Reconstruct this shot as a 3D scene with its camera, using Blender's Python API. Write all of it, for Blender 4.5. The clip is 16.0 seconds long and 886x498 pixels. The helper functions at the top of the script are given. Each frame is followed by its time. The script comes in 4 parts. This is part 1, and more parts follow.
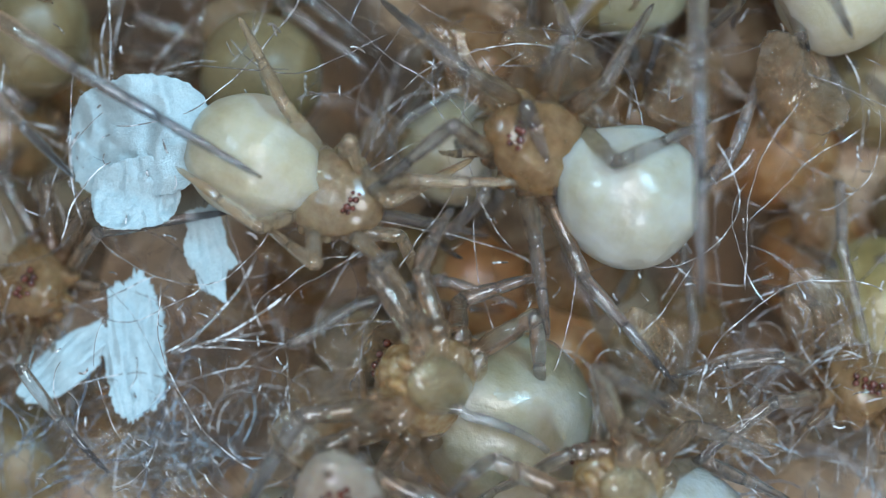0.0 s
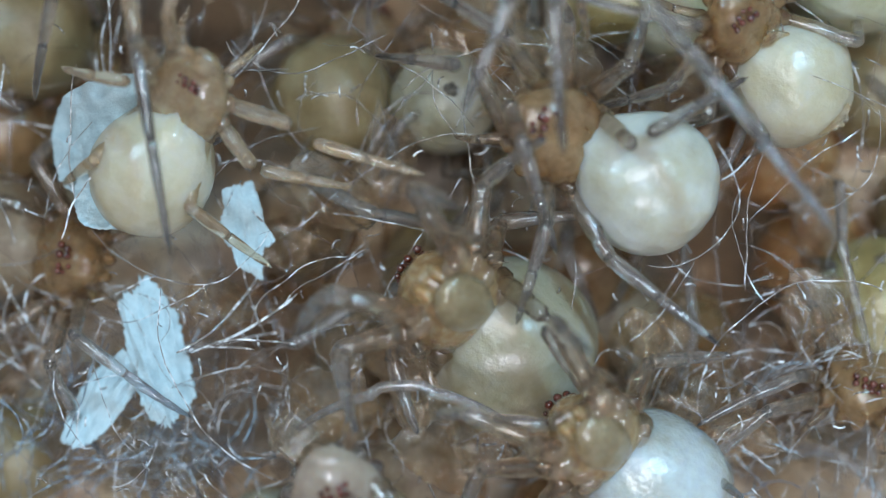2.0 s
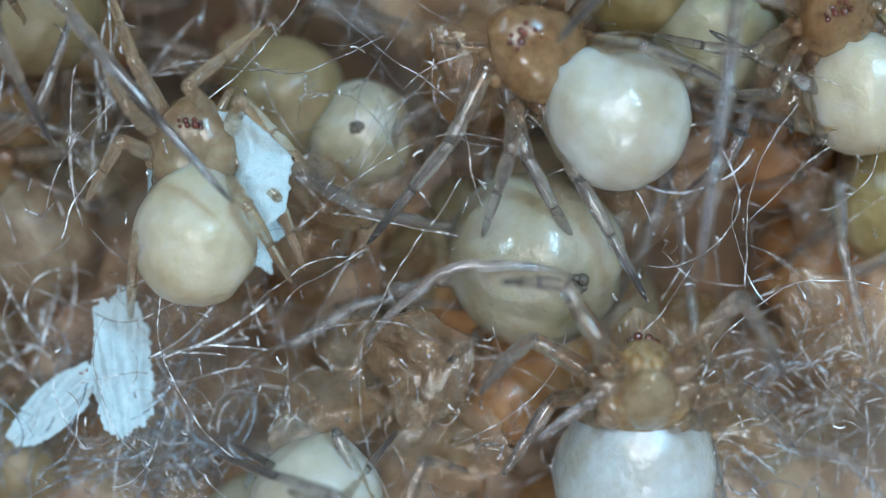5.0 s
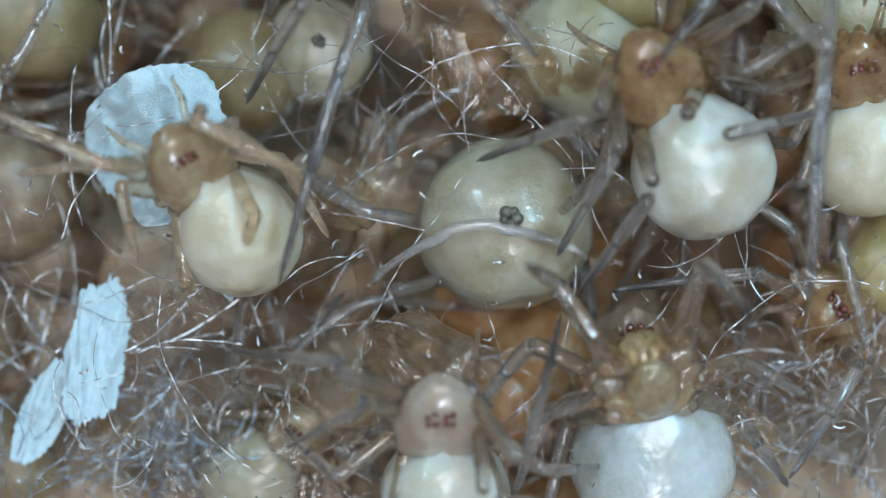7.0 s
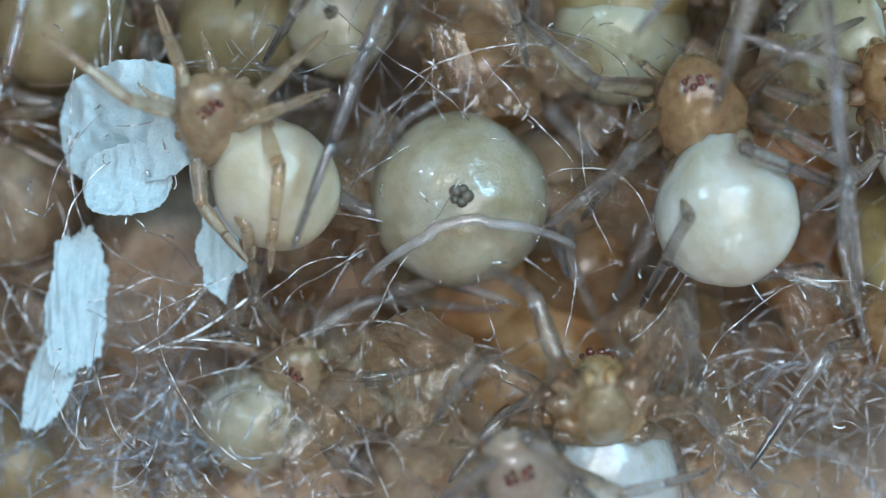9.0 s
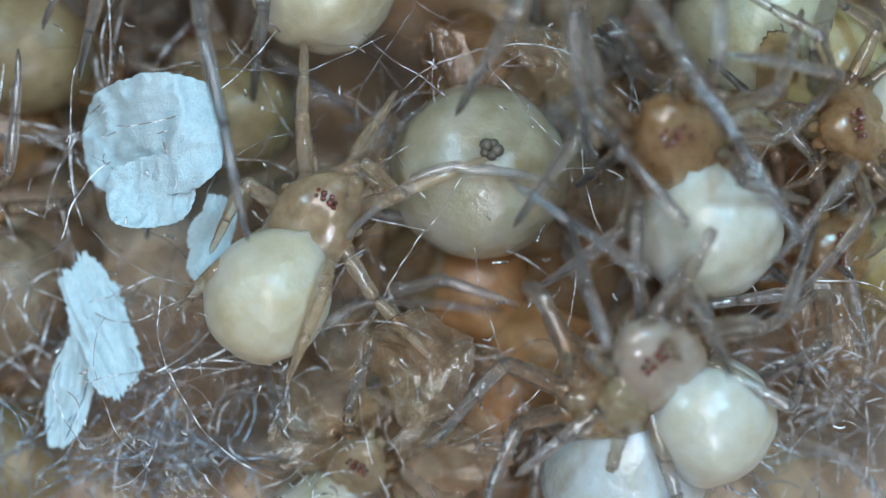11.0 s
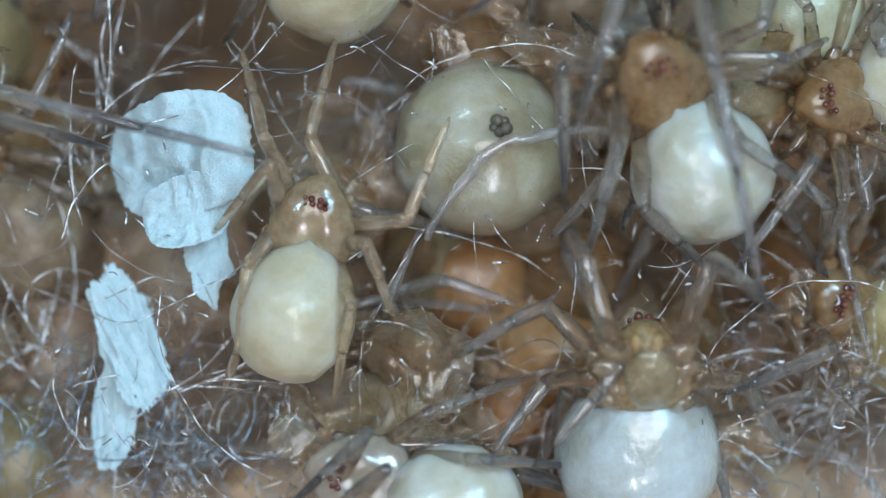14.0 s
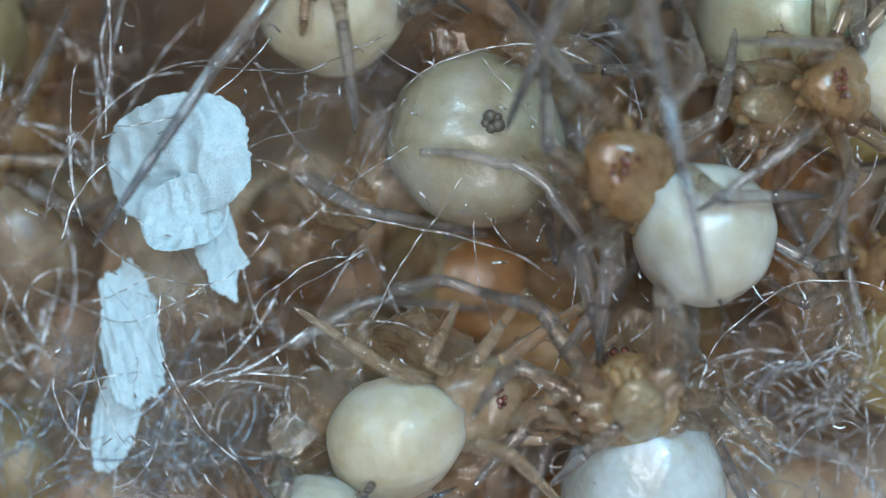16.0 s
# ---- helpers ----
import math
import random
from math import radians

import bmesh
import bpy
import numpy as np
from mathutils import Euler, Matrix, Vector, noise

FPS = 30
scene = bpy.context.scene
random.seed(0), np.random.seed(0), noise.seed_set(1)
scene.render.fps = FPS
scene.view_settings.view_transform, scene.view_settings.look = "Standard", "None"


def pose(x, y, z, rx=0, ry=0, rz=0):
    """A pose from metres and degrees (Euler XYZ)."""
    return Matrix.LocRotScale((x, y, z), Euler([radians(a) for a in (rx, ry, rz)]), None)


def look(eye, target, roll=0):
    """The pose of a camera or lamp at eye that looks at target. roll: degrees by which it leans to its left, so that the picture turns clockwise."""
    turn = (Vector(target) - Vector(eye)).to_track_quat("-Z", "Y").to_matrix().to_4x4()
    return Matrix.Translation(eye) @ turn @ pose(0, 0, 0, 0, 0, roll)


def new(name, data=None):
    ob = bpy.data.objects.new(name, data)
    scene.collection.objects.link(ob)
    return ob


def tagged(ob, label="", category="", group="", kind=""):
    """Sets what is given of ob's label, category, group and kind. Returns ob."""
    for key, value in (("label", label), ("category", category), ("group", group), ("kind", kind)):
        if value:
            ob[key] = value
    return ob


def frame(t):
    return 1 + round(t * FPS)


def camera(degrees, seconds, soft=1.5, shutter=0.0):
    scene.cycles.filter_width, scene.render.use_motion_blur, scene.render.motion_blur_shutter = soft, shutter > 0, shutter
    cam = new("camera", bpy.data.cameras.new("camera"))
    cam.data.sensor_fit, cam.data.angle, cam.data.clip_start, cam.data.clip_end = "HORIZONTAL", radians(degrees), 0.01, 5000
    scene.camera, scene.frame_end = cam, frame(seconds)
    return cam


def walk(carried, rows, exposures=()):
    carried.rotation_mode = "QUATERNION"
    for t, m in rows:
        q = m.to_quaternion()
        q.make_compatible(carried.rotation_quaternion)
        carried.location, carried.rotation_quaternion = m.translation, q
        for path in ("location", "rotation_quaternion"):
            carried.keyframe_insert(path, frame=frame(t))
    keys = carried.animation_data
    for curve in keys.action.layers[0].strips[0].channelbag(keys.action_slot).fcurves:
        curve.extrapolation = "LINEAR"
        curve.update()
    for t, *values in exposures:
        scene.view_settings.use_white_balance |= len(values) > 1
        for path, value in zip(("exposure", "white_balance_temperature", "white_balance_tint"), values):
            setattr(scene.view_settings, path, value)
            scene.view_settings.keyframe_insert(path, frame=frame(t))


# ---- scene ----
# A nest of newly hatched spiderlings under a macro lens. Lengths in the tables are millimetres.
MM = 0.001
CAM_Z = 15.03

cam = camera(20.0, 16.0, soft=1.15)
cam.data.dof.use_dof, cam.data.dof.focus_distance, cam.data.dof.aperture_fstop = True, (CAM_Z - 0.95) * MM, 135.0
walk(cam, [(0.0, pose(0, 0, CAM_Z * MM)), (16.0, pose(0, 0, CAM_Z * MM))])

# ---- light: cool macro stand lamps, an added overhead fill and a dim room ----
world = bpy.data.worlds.new("room_light")
world.use_nodes = True
world.node_tree.nodes["Background"].inputs["Color"].default_value = (0.86, 0.915, 1.0, 1)
world.node_tree.nodes["Background"].inputs["Strength"].default_value = 0.40
scene.world = world
scene.view_settings.exposure = 0.04


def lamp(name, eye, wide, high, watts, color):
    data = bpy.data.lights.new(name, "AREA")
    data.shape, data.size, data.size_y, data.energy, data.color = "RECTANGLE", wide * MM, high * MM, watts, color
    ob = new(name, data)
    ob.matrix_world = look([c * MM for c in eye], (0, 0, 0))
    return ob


lamp("unseen_lamp", (14, 12, 25), 9, 2.8, 0.0072, (0.37, 0.73, 1.0))
# unseen soft fill, added overhead to take over part of the room light
lamp("unseen_lamp", (2, 3, 32), 14, 14, 0.0058, (0.895, 0.93, 0.985))
lamp("unseen_lamp", (-16, 11, 24), 7, 2.2, 0.0028, (0.46, 0.78, 1.0))
lamp("unseen_lamp", (4, -17, 24), 7, 2.2, 0.0028, (0.80, 0.87, 1.0))


# ---- materials ----
def material(name):
    m = bpy.data.materials.new(name)
    m.use_nodes = True
    nt = m.node_tree
    return m, nt, nt.nodes["Principled BSDF"]


def node(nt, kind, **inputs):
    n = nt.nodes.new(kind)
    for key, value in inputs.items():
        n.inputs[key.replace("_", " ")].default_value = value
    return n


def noise_tex(nt, scale_mm, detail=5, rough=0.6):
    """Noise whose cells are about scale_mm across, in object space."""
    tc = nt.nodes.new("ShaderNodeTexCoord")
    n = node(nt, "ShaderNodeTexNoise", Scale=1.0 / (scale_mm * MM), Detail=detail, Roughness=rough)
    nt.links.new(tc.outputs["Object"], n.inputs["Vector"])
    return n


def ramp(nt, source, stops):
    r = nt.nodes.new("ShaderNodeValToRGB")
    el = r.color_ramp.elements
    while len(el) < len(stops):
        el.new(0.5)
    for e, (p, c) in zip(el, stops):
        e.position, e.color = p, (*c, 1)
    nt.links.new(source, r.inputs["Fac"])
    return r


def bump(nt, bsdf, source, height_mm, strength=0.6):
    b = node(nt, "ShaderNodeBump", Strength=strength, Distance=height_mm * MM)
    nt.links.new(source, b.inputs["Height"])
    nt.links.new(b.outputs["Normal"], bsdf.inputs["Normal"])
    nt.links.new(b.outputs["Normal"], bsdf.inputs["Coat Normal"])


def skin(name, stops, sss=0.6, radius=(0.10, 0.07, 0.045), rough=0.28, cell=0.25, grain=0.02, relief=0.004, trans=0.0, coat=0.0, ior=1.42, grit=0.30):
    m, nt, b = material(name)
    big = noise_tex(nt, cell)
    c = ramp(nt, big.outputs["Fac"], stops)
    fine = noise_tex(nt, grain, 4)
    mix = nt.nodes.new("ShaderNodeMixRGB")
    mix.blend_type, mix.inputs["Fac"].default_value = "OVERLAY", grit
    nt.links.new(c.outputs["Color"], mix.inputs["Color1"])
    nt.links.new(fine.outputs["Fac"], mix.inputs["Color2"])
    nt.links.new(mix.outputs["Color"], b.inputs["Base Color"])
    b.inputs["Roughness"].default_value = rough
    b.inputs["Subsurface Weight"].default_value = sss
    b.inputs["Subsurface Radius"].default_value = radius
    b.inputs["Subsurface Scale"].default_value = MM
    b.inputs["Transmission Weight"].default_value = trans
    b.inputs["Coat Weight"].default_value = coat
    b.inputs["Coat Roughness"].default_value = 0.06
    b.inputs["IOR"].default_value = ior
    bump(nt, b, fine.outputs["Fac"], relief)
    return m


CREAM = skin("cream_abdomen", [(0.30, (0.355, 0.297, 0.185)), (0.50, (0.435, 0.392, 0.285)), (0.70, (0.48, 0.452, 0.385))], trans=0.12, coat=0.35, rough=0.36, grit=0.12, cell=0.30, grain=0.10, relief=0.02, sss=0.85, radius=(0.22, 0.18, 0.12))
PALE = skin("pale_abdomen", [(0.30, (0.36, 0.335, 0.25)), (0.50, (0.41, 0.405, 0.345)), (0.70, (0.465, 0.48, 0.45))], trans=0.06, coat=0.6, rough=0.28, grit=0.12, cell=0.28, grain=0.10, relief=0.022, sss=0.85, radius=(0.22, 0.18, 0.12))
BLUISH = skin("bluish_abdomen", [(0.30, (0.36, 0.36, 0.31)), (0.50, (0.43, 0.465, 0.46)), (0.70, (0.5, 0.56, 0.58))], trans=0.2, coat=0.9, rough=0.22, grit=0.12, cell=0.28, grain=0.09, relief=0.022, sss=0.85, radius=(0.22, 0.18, 0.12))
OLIVE = skin("olive_abdomen", [(0.30, (0.17, 0.12, 0.055)), (0.55, (0.23, 0.175, 0.09)), (0.75, (0.3, 0.25, 0.15))], coat=0.2, rough=0.38, cell=0.2, trans=0.15, sss=0.85, radius=(0.22, 0.18, 0.12))
YOLK = skin("yellow_olive_abdomen", [(0.30, (0.2, 0.145, 0.055)), (0.52, (0.28, 0.215, 0.09)), (0.72, (0.35, 0.295, 0.16))], trans=0.1, coat=0.5, rough=0.34, cell=0.26, grain=0.10, relief=0.018, sss=0.85, radius=(0.22, 0.18, 0.12))
SAGE = skin("pale_olive_abdomen", [(0.30, (0.33, 0.3, 0.17)), (0.50, (0.43, 0.42, 0.29)), (0.70, (0.5, 0.51, 0.41))], trans=0.25, coat=0.6, rough=0.30, grit=0.12, cell=0.30, grain=0.10, relief=0.02, sss=0.85, radius=(0.22, 0.18, 0.12))
GREY = skin("grey_translucent_abdomen", [(0.30, (0.28, 0.235, 0.135)), (0.48, (0.375, 0.337, 0.235)), (0.68, (0.455, 0.432, 0.365))], trans=0.3, coat=0.5, rough=0.3, grit=0.14, cell=0.34, grain=0.10, relief=0.018, sss=0.85, radius=(0.22, 0.18, 0.12))
RUST = skin("orange_buried_body", [(0.30, (0.27, 0.125, 0.045)), (0.50, (0.36, 0.185, 0.075)), (0.70, (0.45, 0.275, 0.14))], sss=0.5, coat=0.4, rough=0.3, cell=0.16, grain=0.06, relief=0.012, trans=0.3, ior=1.3)
AMBER = skin("amber_carapace", [(0.30, (0.37, 0.21, 0.09)), (0.50, (0.46, 0.285, 0.14)), (0.70, (0.55, 0.37, 0.205))], sss=0.5, coat=0.65, rough=0.16, cell=0.12, grain=0.06, relief=0.008, trans=0.72, ior=1.3)
HONEY = skin("honey_carapace", [(0.30, (0.5, 0.29, 0.12)), (0.50, (0.62, 0.42, 0.21)), (0.70, (0.74, 0.59, 0.39))], sss=0.5, coat=1.0, rough=0.14, cell=0.06, grain=0.06, relief=0.007, trans=0.72, ior=1.3)
TAN = skin("tan_carapace", [(0.30, (0.46, 0.325, 0.19)), (0.50, (0.54, 0.4, 0.25)), (0.70, (0.62, 0.49, 0.33))], sss=0.5, coat=0.7, rough=0.14, cell=0.12, grain=0.06, relief=0.008, trans=0.72, ior=1.3)
CLOUDY = skin("cloudy_carapace", [(0.30, (0.52, 0.42, 0.33)), (0.50, (0.58, 0.49, 0.395)), (0.70, (0.66, 0.58, 0.5))], sss=0.5, coat=0.7, rough=0.16, cell=0.12, grain=0.08, relief=0.006, trans=0.66, ior=1.25)
BROWN = skin("brown_buried_body", [(0.30, (0.155, 0.105, 0.067)), (0.50, (0.235, 0.165, 0.103)), (0.70, (0.325, 0.25, 0.165))], sss=0.5, coat=0.3, rough=0.4, cell=0.16, grain=0.06, relief=0.016, trans=0.3, ior=1.3)
LEG = skin("glassy_leg", [(0.30, (0.44, 0.4, 0.36)), (0.70, (0.86, 0.85, 0.85))], sss=0.0, coat=1.0, rough=0.05, cell=0.08, grain=0.03, relief=0.004, trans=0.95, ior=1.33)
AMBER_LEG = skin("amber_leg", [(0.30, (0.52, 0.31, 0.15)), (0.70, (0.8, 0.6, 0.4))], sss=0.0, coat=1.0, rough=0.08, cell=0.08, grain=0.03, relief=0.006, trans=0.9, ior=1.3)
HONEY_LEG = skin("honey_leg", [(0.30, (0.7, 0.52, 0.33)), (0.70, (0.92, 0.82, 0.68))], sss=0.0, coat=1.0, rough=0.07, cell=0.08, grain=0.03, relief=0.006, trans=0.92, ior=1.3)
CLEAR_LEG = skin("smoky_leg", [(0.3, (0.44, 0.40, 0.38)), (0.7, (0.84, 0.84, 0.84))], sss=0.0, coat=1.0, rough=0.06, cell=0.08, grain=0.03, relief=0.005, trans=0.93, ior=1.25)
# legs are honey-coloured by the hip, clear along the shin and dark at the tip
leg_nodes = LEG.node_tree
along = leg_nodes.nodes.new("ShaderNodeSeparateXYZ")
leg_nodes.links.new(leg_nodes.nodes.new("ShaderNodeTexCoord").outputs["Object"], along.inputs[0])
reach = node(leg_nodes, "ShaderNodeMapRange")
reach.inputs["From Max"].default_value = 1.2 * MM
leg_nodes.links.new(along.outputs["X"], reach.inputs["Value"])
honey = ramp(leg_nodes, reach.outputs["Result"], [(0.0, (0.80, 0.56, 0.33)), (0.24, (0.90, 0.78, 0.62)), (0.45, (1.0, 0.99, 0.98)), (0.72, (0.90, 0.91, 0.93)), (0.95, (0.30, 0.32, 0.36))])
tint = leg_nodes.nodes.new("ShaderNodeMixRGB")
tint.blend_type, tint.inputs["Fac"].default_value = "MULTIPLY", 0.9
leg_bsdf = leg_nodes.nodes["Principled BSDF"]
leg_nodes.links.new(leg_bsdf.inputs["Base Color"].links[0].from_socket, tint.inputs["Color1"])
leg_nodes.links.new(honey.outputs["Color"], tint.inputs["Color2"])
leg_nodes.links.new(tint.outputs["Color"], leg_bsdf.inputs["Base Color"])
STERNUM = skin("glassy_grey_sternum", [(0.3, (0.36, 0.27, 0.13)), (0.7, (0.55, 0.48, 0.33))], sss=0.2, coat=1.0, rough=0.10, cell=0.09, trans=0.7, ior=1.3)
EYE = skin("dark_red_eye", [(0.3, (0.020, 0.006, 0.004)), (0.7, (0.13, 0.026, 0.013))], sss=0.0, coat=1.0, rough=0.1, cell=0.05)
SPIN = skin("dark_spinneret", [(0.30, (0.045, 0.04, 0.03)), (0.70, (0.13, 0.115, 0.09))], sss=0.1, cell=0.05, relief=0.01)
SHELL = skin("white_eggshell", [(0.30, (0.355, 0.48, 0.525)), (0.70, (0.455, 0.585, 0.625))], sss=0.25, radius=(0.05, 0.06, 0.06), rough=0.45, cell=0.07, grain=0.012, relief=0.035)


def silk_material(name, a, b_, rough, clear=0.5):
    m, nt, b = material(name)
    # glints painted into the thread colour: pale stretches broken by darker ones
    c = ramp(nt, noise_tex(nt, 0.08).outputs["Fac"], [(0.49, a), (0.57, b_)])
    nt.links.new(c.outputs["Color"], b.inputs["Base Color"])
    b.inputs["Roughness"].default_value = rough
    b.inputs["Specular IOR Level"].default_value = 0.9
    b.inputs["Transmission Weight"].default_value = clear
    b.inputs["Coat Weight"].default_value = 0.8
    b.inputs["Coat Roughness"].default_value = 0.05
    return m


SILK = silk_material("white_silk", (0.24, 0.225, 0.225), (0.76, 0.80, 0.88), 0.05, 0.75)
GLINT_SILK = silk_material("glint_silk", (0.24, 0.205, 0.185), (0.95, 0.97, 1.0), 0.06, 0.3)
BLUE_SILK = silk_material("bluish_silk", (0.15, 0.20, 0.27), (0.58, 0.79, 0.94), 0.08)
SKIN = skin("translucent_shed_skin", [(0.30, (0.72, 0.5, 0.3)), (0.50, (0.84, 0.68, 0.48)), (0.70, (0.95, 0.9, 0.82))], sss=0.0, coat=1.0, rough=0.05, cell=0.2, grain=0.06, relief=0.02, trans=0.95, ior=1.3)
BROWN_SILK = silk_material("brown_silk", (0.34, 0.24, 0.17), (0.58, 0.46, 0.35), 0.10, 0.75)


def mat_ground():
    m, nt, b = material("brown_nest_mat")
    c = ramp(nt, noise_tex(nt, 0.9, 6).outputs["Fac"], [(0.30, (0.17, 0.14, 0.125)), (0.42, (0.245, 0.185, 0.135)), (0.54, (0.36, 0.24, 0.145)), (0.70, (0.47, 0.35, 0.22))])
    fine = noise_tex(nt, 0.05, 6, 0.7)
    mix = nt.nodes.new("ShaderNodeMixRGB")
    mix.blend_type, mix.inputs["Fac"].default_value = "OVERLAY", 0.7
    nt.links.new(c.outputs["Color"], mix.inputs["Color1"])
    nt.links.new(fine.outputs["Fac"], mix.inputs["Color2"])
    nt.links.new(mix.outputs["Color"], b.inputs["Base Color"])
    b.inputs["Roughness"].default_value = 0.4
    b.inputs["Coat Weight"].default_value = 0.9
    b.inputs["Coat Roughness"].default_value = 0.06
    bump(nt, b, fine.outputs["Fac"], 0.03, 0.6)
    return m


GROUND = mat_ground()


# ---- building ----
def thing(name, label, category, group="", kind=""):
    return tagged(new(name), label, category, group, kind)


def link_mesh(name, verts, faces, mat, parent=None, label="", smooth=True):
    """One mesh object from millimetre vertices."""
    me = bpy.data.meshes.new(name)
    me.from_pydata((np.asarray(verts, float) * MM).tolist(), [], faces)
    me.materials.append(mat)
    if smooth:
        me.shade_smooth()
    ob = new(name, me)
    ob.parent = parent
    if label:
        ob["label"] = label
    return ob


def ball(radial, nu=40, nv=24):
    """A closed round body: radial(direction) gives the point in mm."""
    verts = [radial(Vector((-1, 0, 0)))]
    for j in range(1, nv):
        a = math.pi * j / nv
        for i in range(nu):
            p = 2 * math.pi * i / nu
            verts.append(radial(Vector((-math.cos(a), math.sin(a) * math.cos(p), math.sin(a) * math.sin(p)))))
    verts.append(radial(Vector((1, 0, 0))))
    faces, last = [], len(verts) - 1
    for i in range(nu):
        k = (i + 1) % nu
        faces.append((0, 1 + k, 1 + i))
        for j in range(nv - 2):
            o = 1 + j * nu
            faces.append((o + i, o + k, o + nu + k, o + nu + i))
        o = 1 + (nv - 2) * nu
        faces.append((o + i, o + k, last))
    return verts, faces


def tubes(paths, sides=5):
    """Verts and faces of tapered tubes; a path is (points N x 3, radii N)."""
    verts, faces, base = [], [], 0
    ring = np.linspace(0, 2 * np.pi, sides, endpoint=False)
    for pts, rad in paths:
        pts, rad = np.asarray(pts, float), np.asarray(rad, float)
        n = len(pts)
        d = np.gradient(pts, axis=0)
        d /= np.linalg.norm(d, axis=1, keepdims=True) + 1e-12
        up = np.array([0.31, 0.22, 0.93])
        a = np.cross(d, up)
        a /= np.linalg.norm(a, axis=1, keepdims=True) + 1e-12
        b = np.cross(d, a)
        v = pts[:, None] + rad[:, None, None] * (np.cos(ring)[None, :, None] * a[:, None] + np.sin(ring)[None, :, None] * b[:, None])
        verts.append(v.reshape(-1, 3))
        for j in range(n - 1):
            o = base + j * sides
            for i in range(sides):
                k = (i + 1) % sides
                faces.append((o + i, o + k, o + sides + k, o + sides + i))
        faces.append(tuple(range(base, base + sides))[::-1])
        faces.append(tuple(range(base + (n - 1) * sides, base + n * sides)))
        base += n * sides
    return np.concatenate(verts), faces


# ---- the nest floor ----
HOLLOWS = ((-1.85, 1.08, 0.65), (-1.15, 1.10, 0.45), (1.72, -0.20, 0.46), (-1.75, -1.05, 0.36), (-1.15, -0.68, 0.34), (-0.55, 0.95, 0.32), (2.15, -0.95, 0.36))


def nest_height(x, y):
    p = Vector((x, y, 0.0))
    h = 0.34 * noise.fractal(p * 0.8, 1.0, 2.1, 4) + 0.10 * noise.fractal(p * 3.1 + Vector((7, 3, 1)), 1.0, 2.0, 3)
    for hx, hy, hr in HOLLOWS:
        h -= 3.0 * hr * math.exp(-((x - hx) ** 2 + (y - hy) ** 2) / hr ** 2)
    return h - 0.25


def build_ground():
    u = np.linspace(-1, 1, 241)
    g = 3.6 * u + 26.0 * u ** 7
    verts = [(x, y, nest_height(x, y)) for y in g for x in g]
    n = len(g)
    faces = [(j * n + i, j * n + i + 1, (j + 1) * n + i + 1, (j + 1) * n + i) for j in range(n - 1) for i in range(n - 1)]
    ob = link_mesh("ground", verts, faces, GROUND)
    return tagged(ob, "dark brown matted nest floor with glossy lumps", "nest floor", kind="structure")


build_ground()


# ---- spiderlings ----
EYES = [(0.748, 0.027, 0.098, 0.024), (0.748, -0.027, 0.098, 0.024), (0.736, 0.074, 0.094, 0.022), (0.736, -0.074, 0.094, 0.022),
        (0.700, 0.030, 0.128, 0.026), (0.700, -0.030, 0.128, 0.026), (0.690, 0.080, 0.112, 0.023), (0.690, -0.080, 0.112, 0.023)]
LEG_YAW = (28, 62, 112, 152)
LEG_LEN = (1.12, 0.98, 0.84, 1.08)


def leg_path(length, lift, knee):
    """An empty leg casing along +X: thigh, knee, shin and foot, with swollen joints."""
    parts = ((0.30, lift, 0.050), (0.11, lift * 0.3, 0.047), (0.25, -knee, 0.042), (0.22, -knee * 1.15, 0.034), (0.14, -knee * 0.9, 0.024))
    pts, rad, x, z = [(-0.03, 0, 0), (0.02, 0, 0.005), (0.05, 0, 0.01)], [0.035, 0.060, 0.050], 0.06, 0.012
    for share, slope, r in parts:
        L = share * length * 1.25
        for f, k in ((0.12, 1.06), (0.5, 1.04), (0.88, 0.94), (1.0, 0.76)):
            pts.append((x + L * f * math.cos(radians(slope)), 0.02 * math.sin(3 * (x + L * f)), z + L * f * math.sin(radians(slope))))
            rad.append(r * k)
        x, z = x + L * math.cos(radians(slope)), z + L * math.sin(radians(slope))
    pts.append((x + 0.02, 0, z - 0.01))
    rad.append(0.007)
    return pts, rad


def limb_piece(stops):
    """A smooth tapered piece of a leg along +X, from (x, droop, radius) stops."""
    return tubes([([(x, 0.0, z) for x, z, _ in stops], [r for _, _, r in stops])], 10)


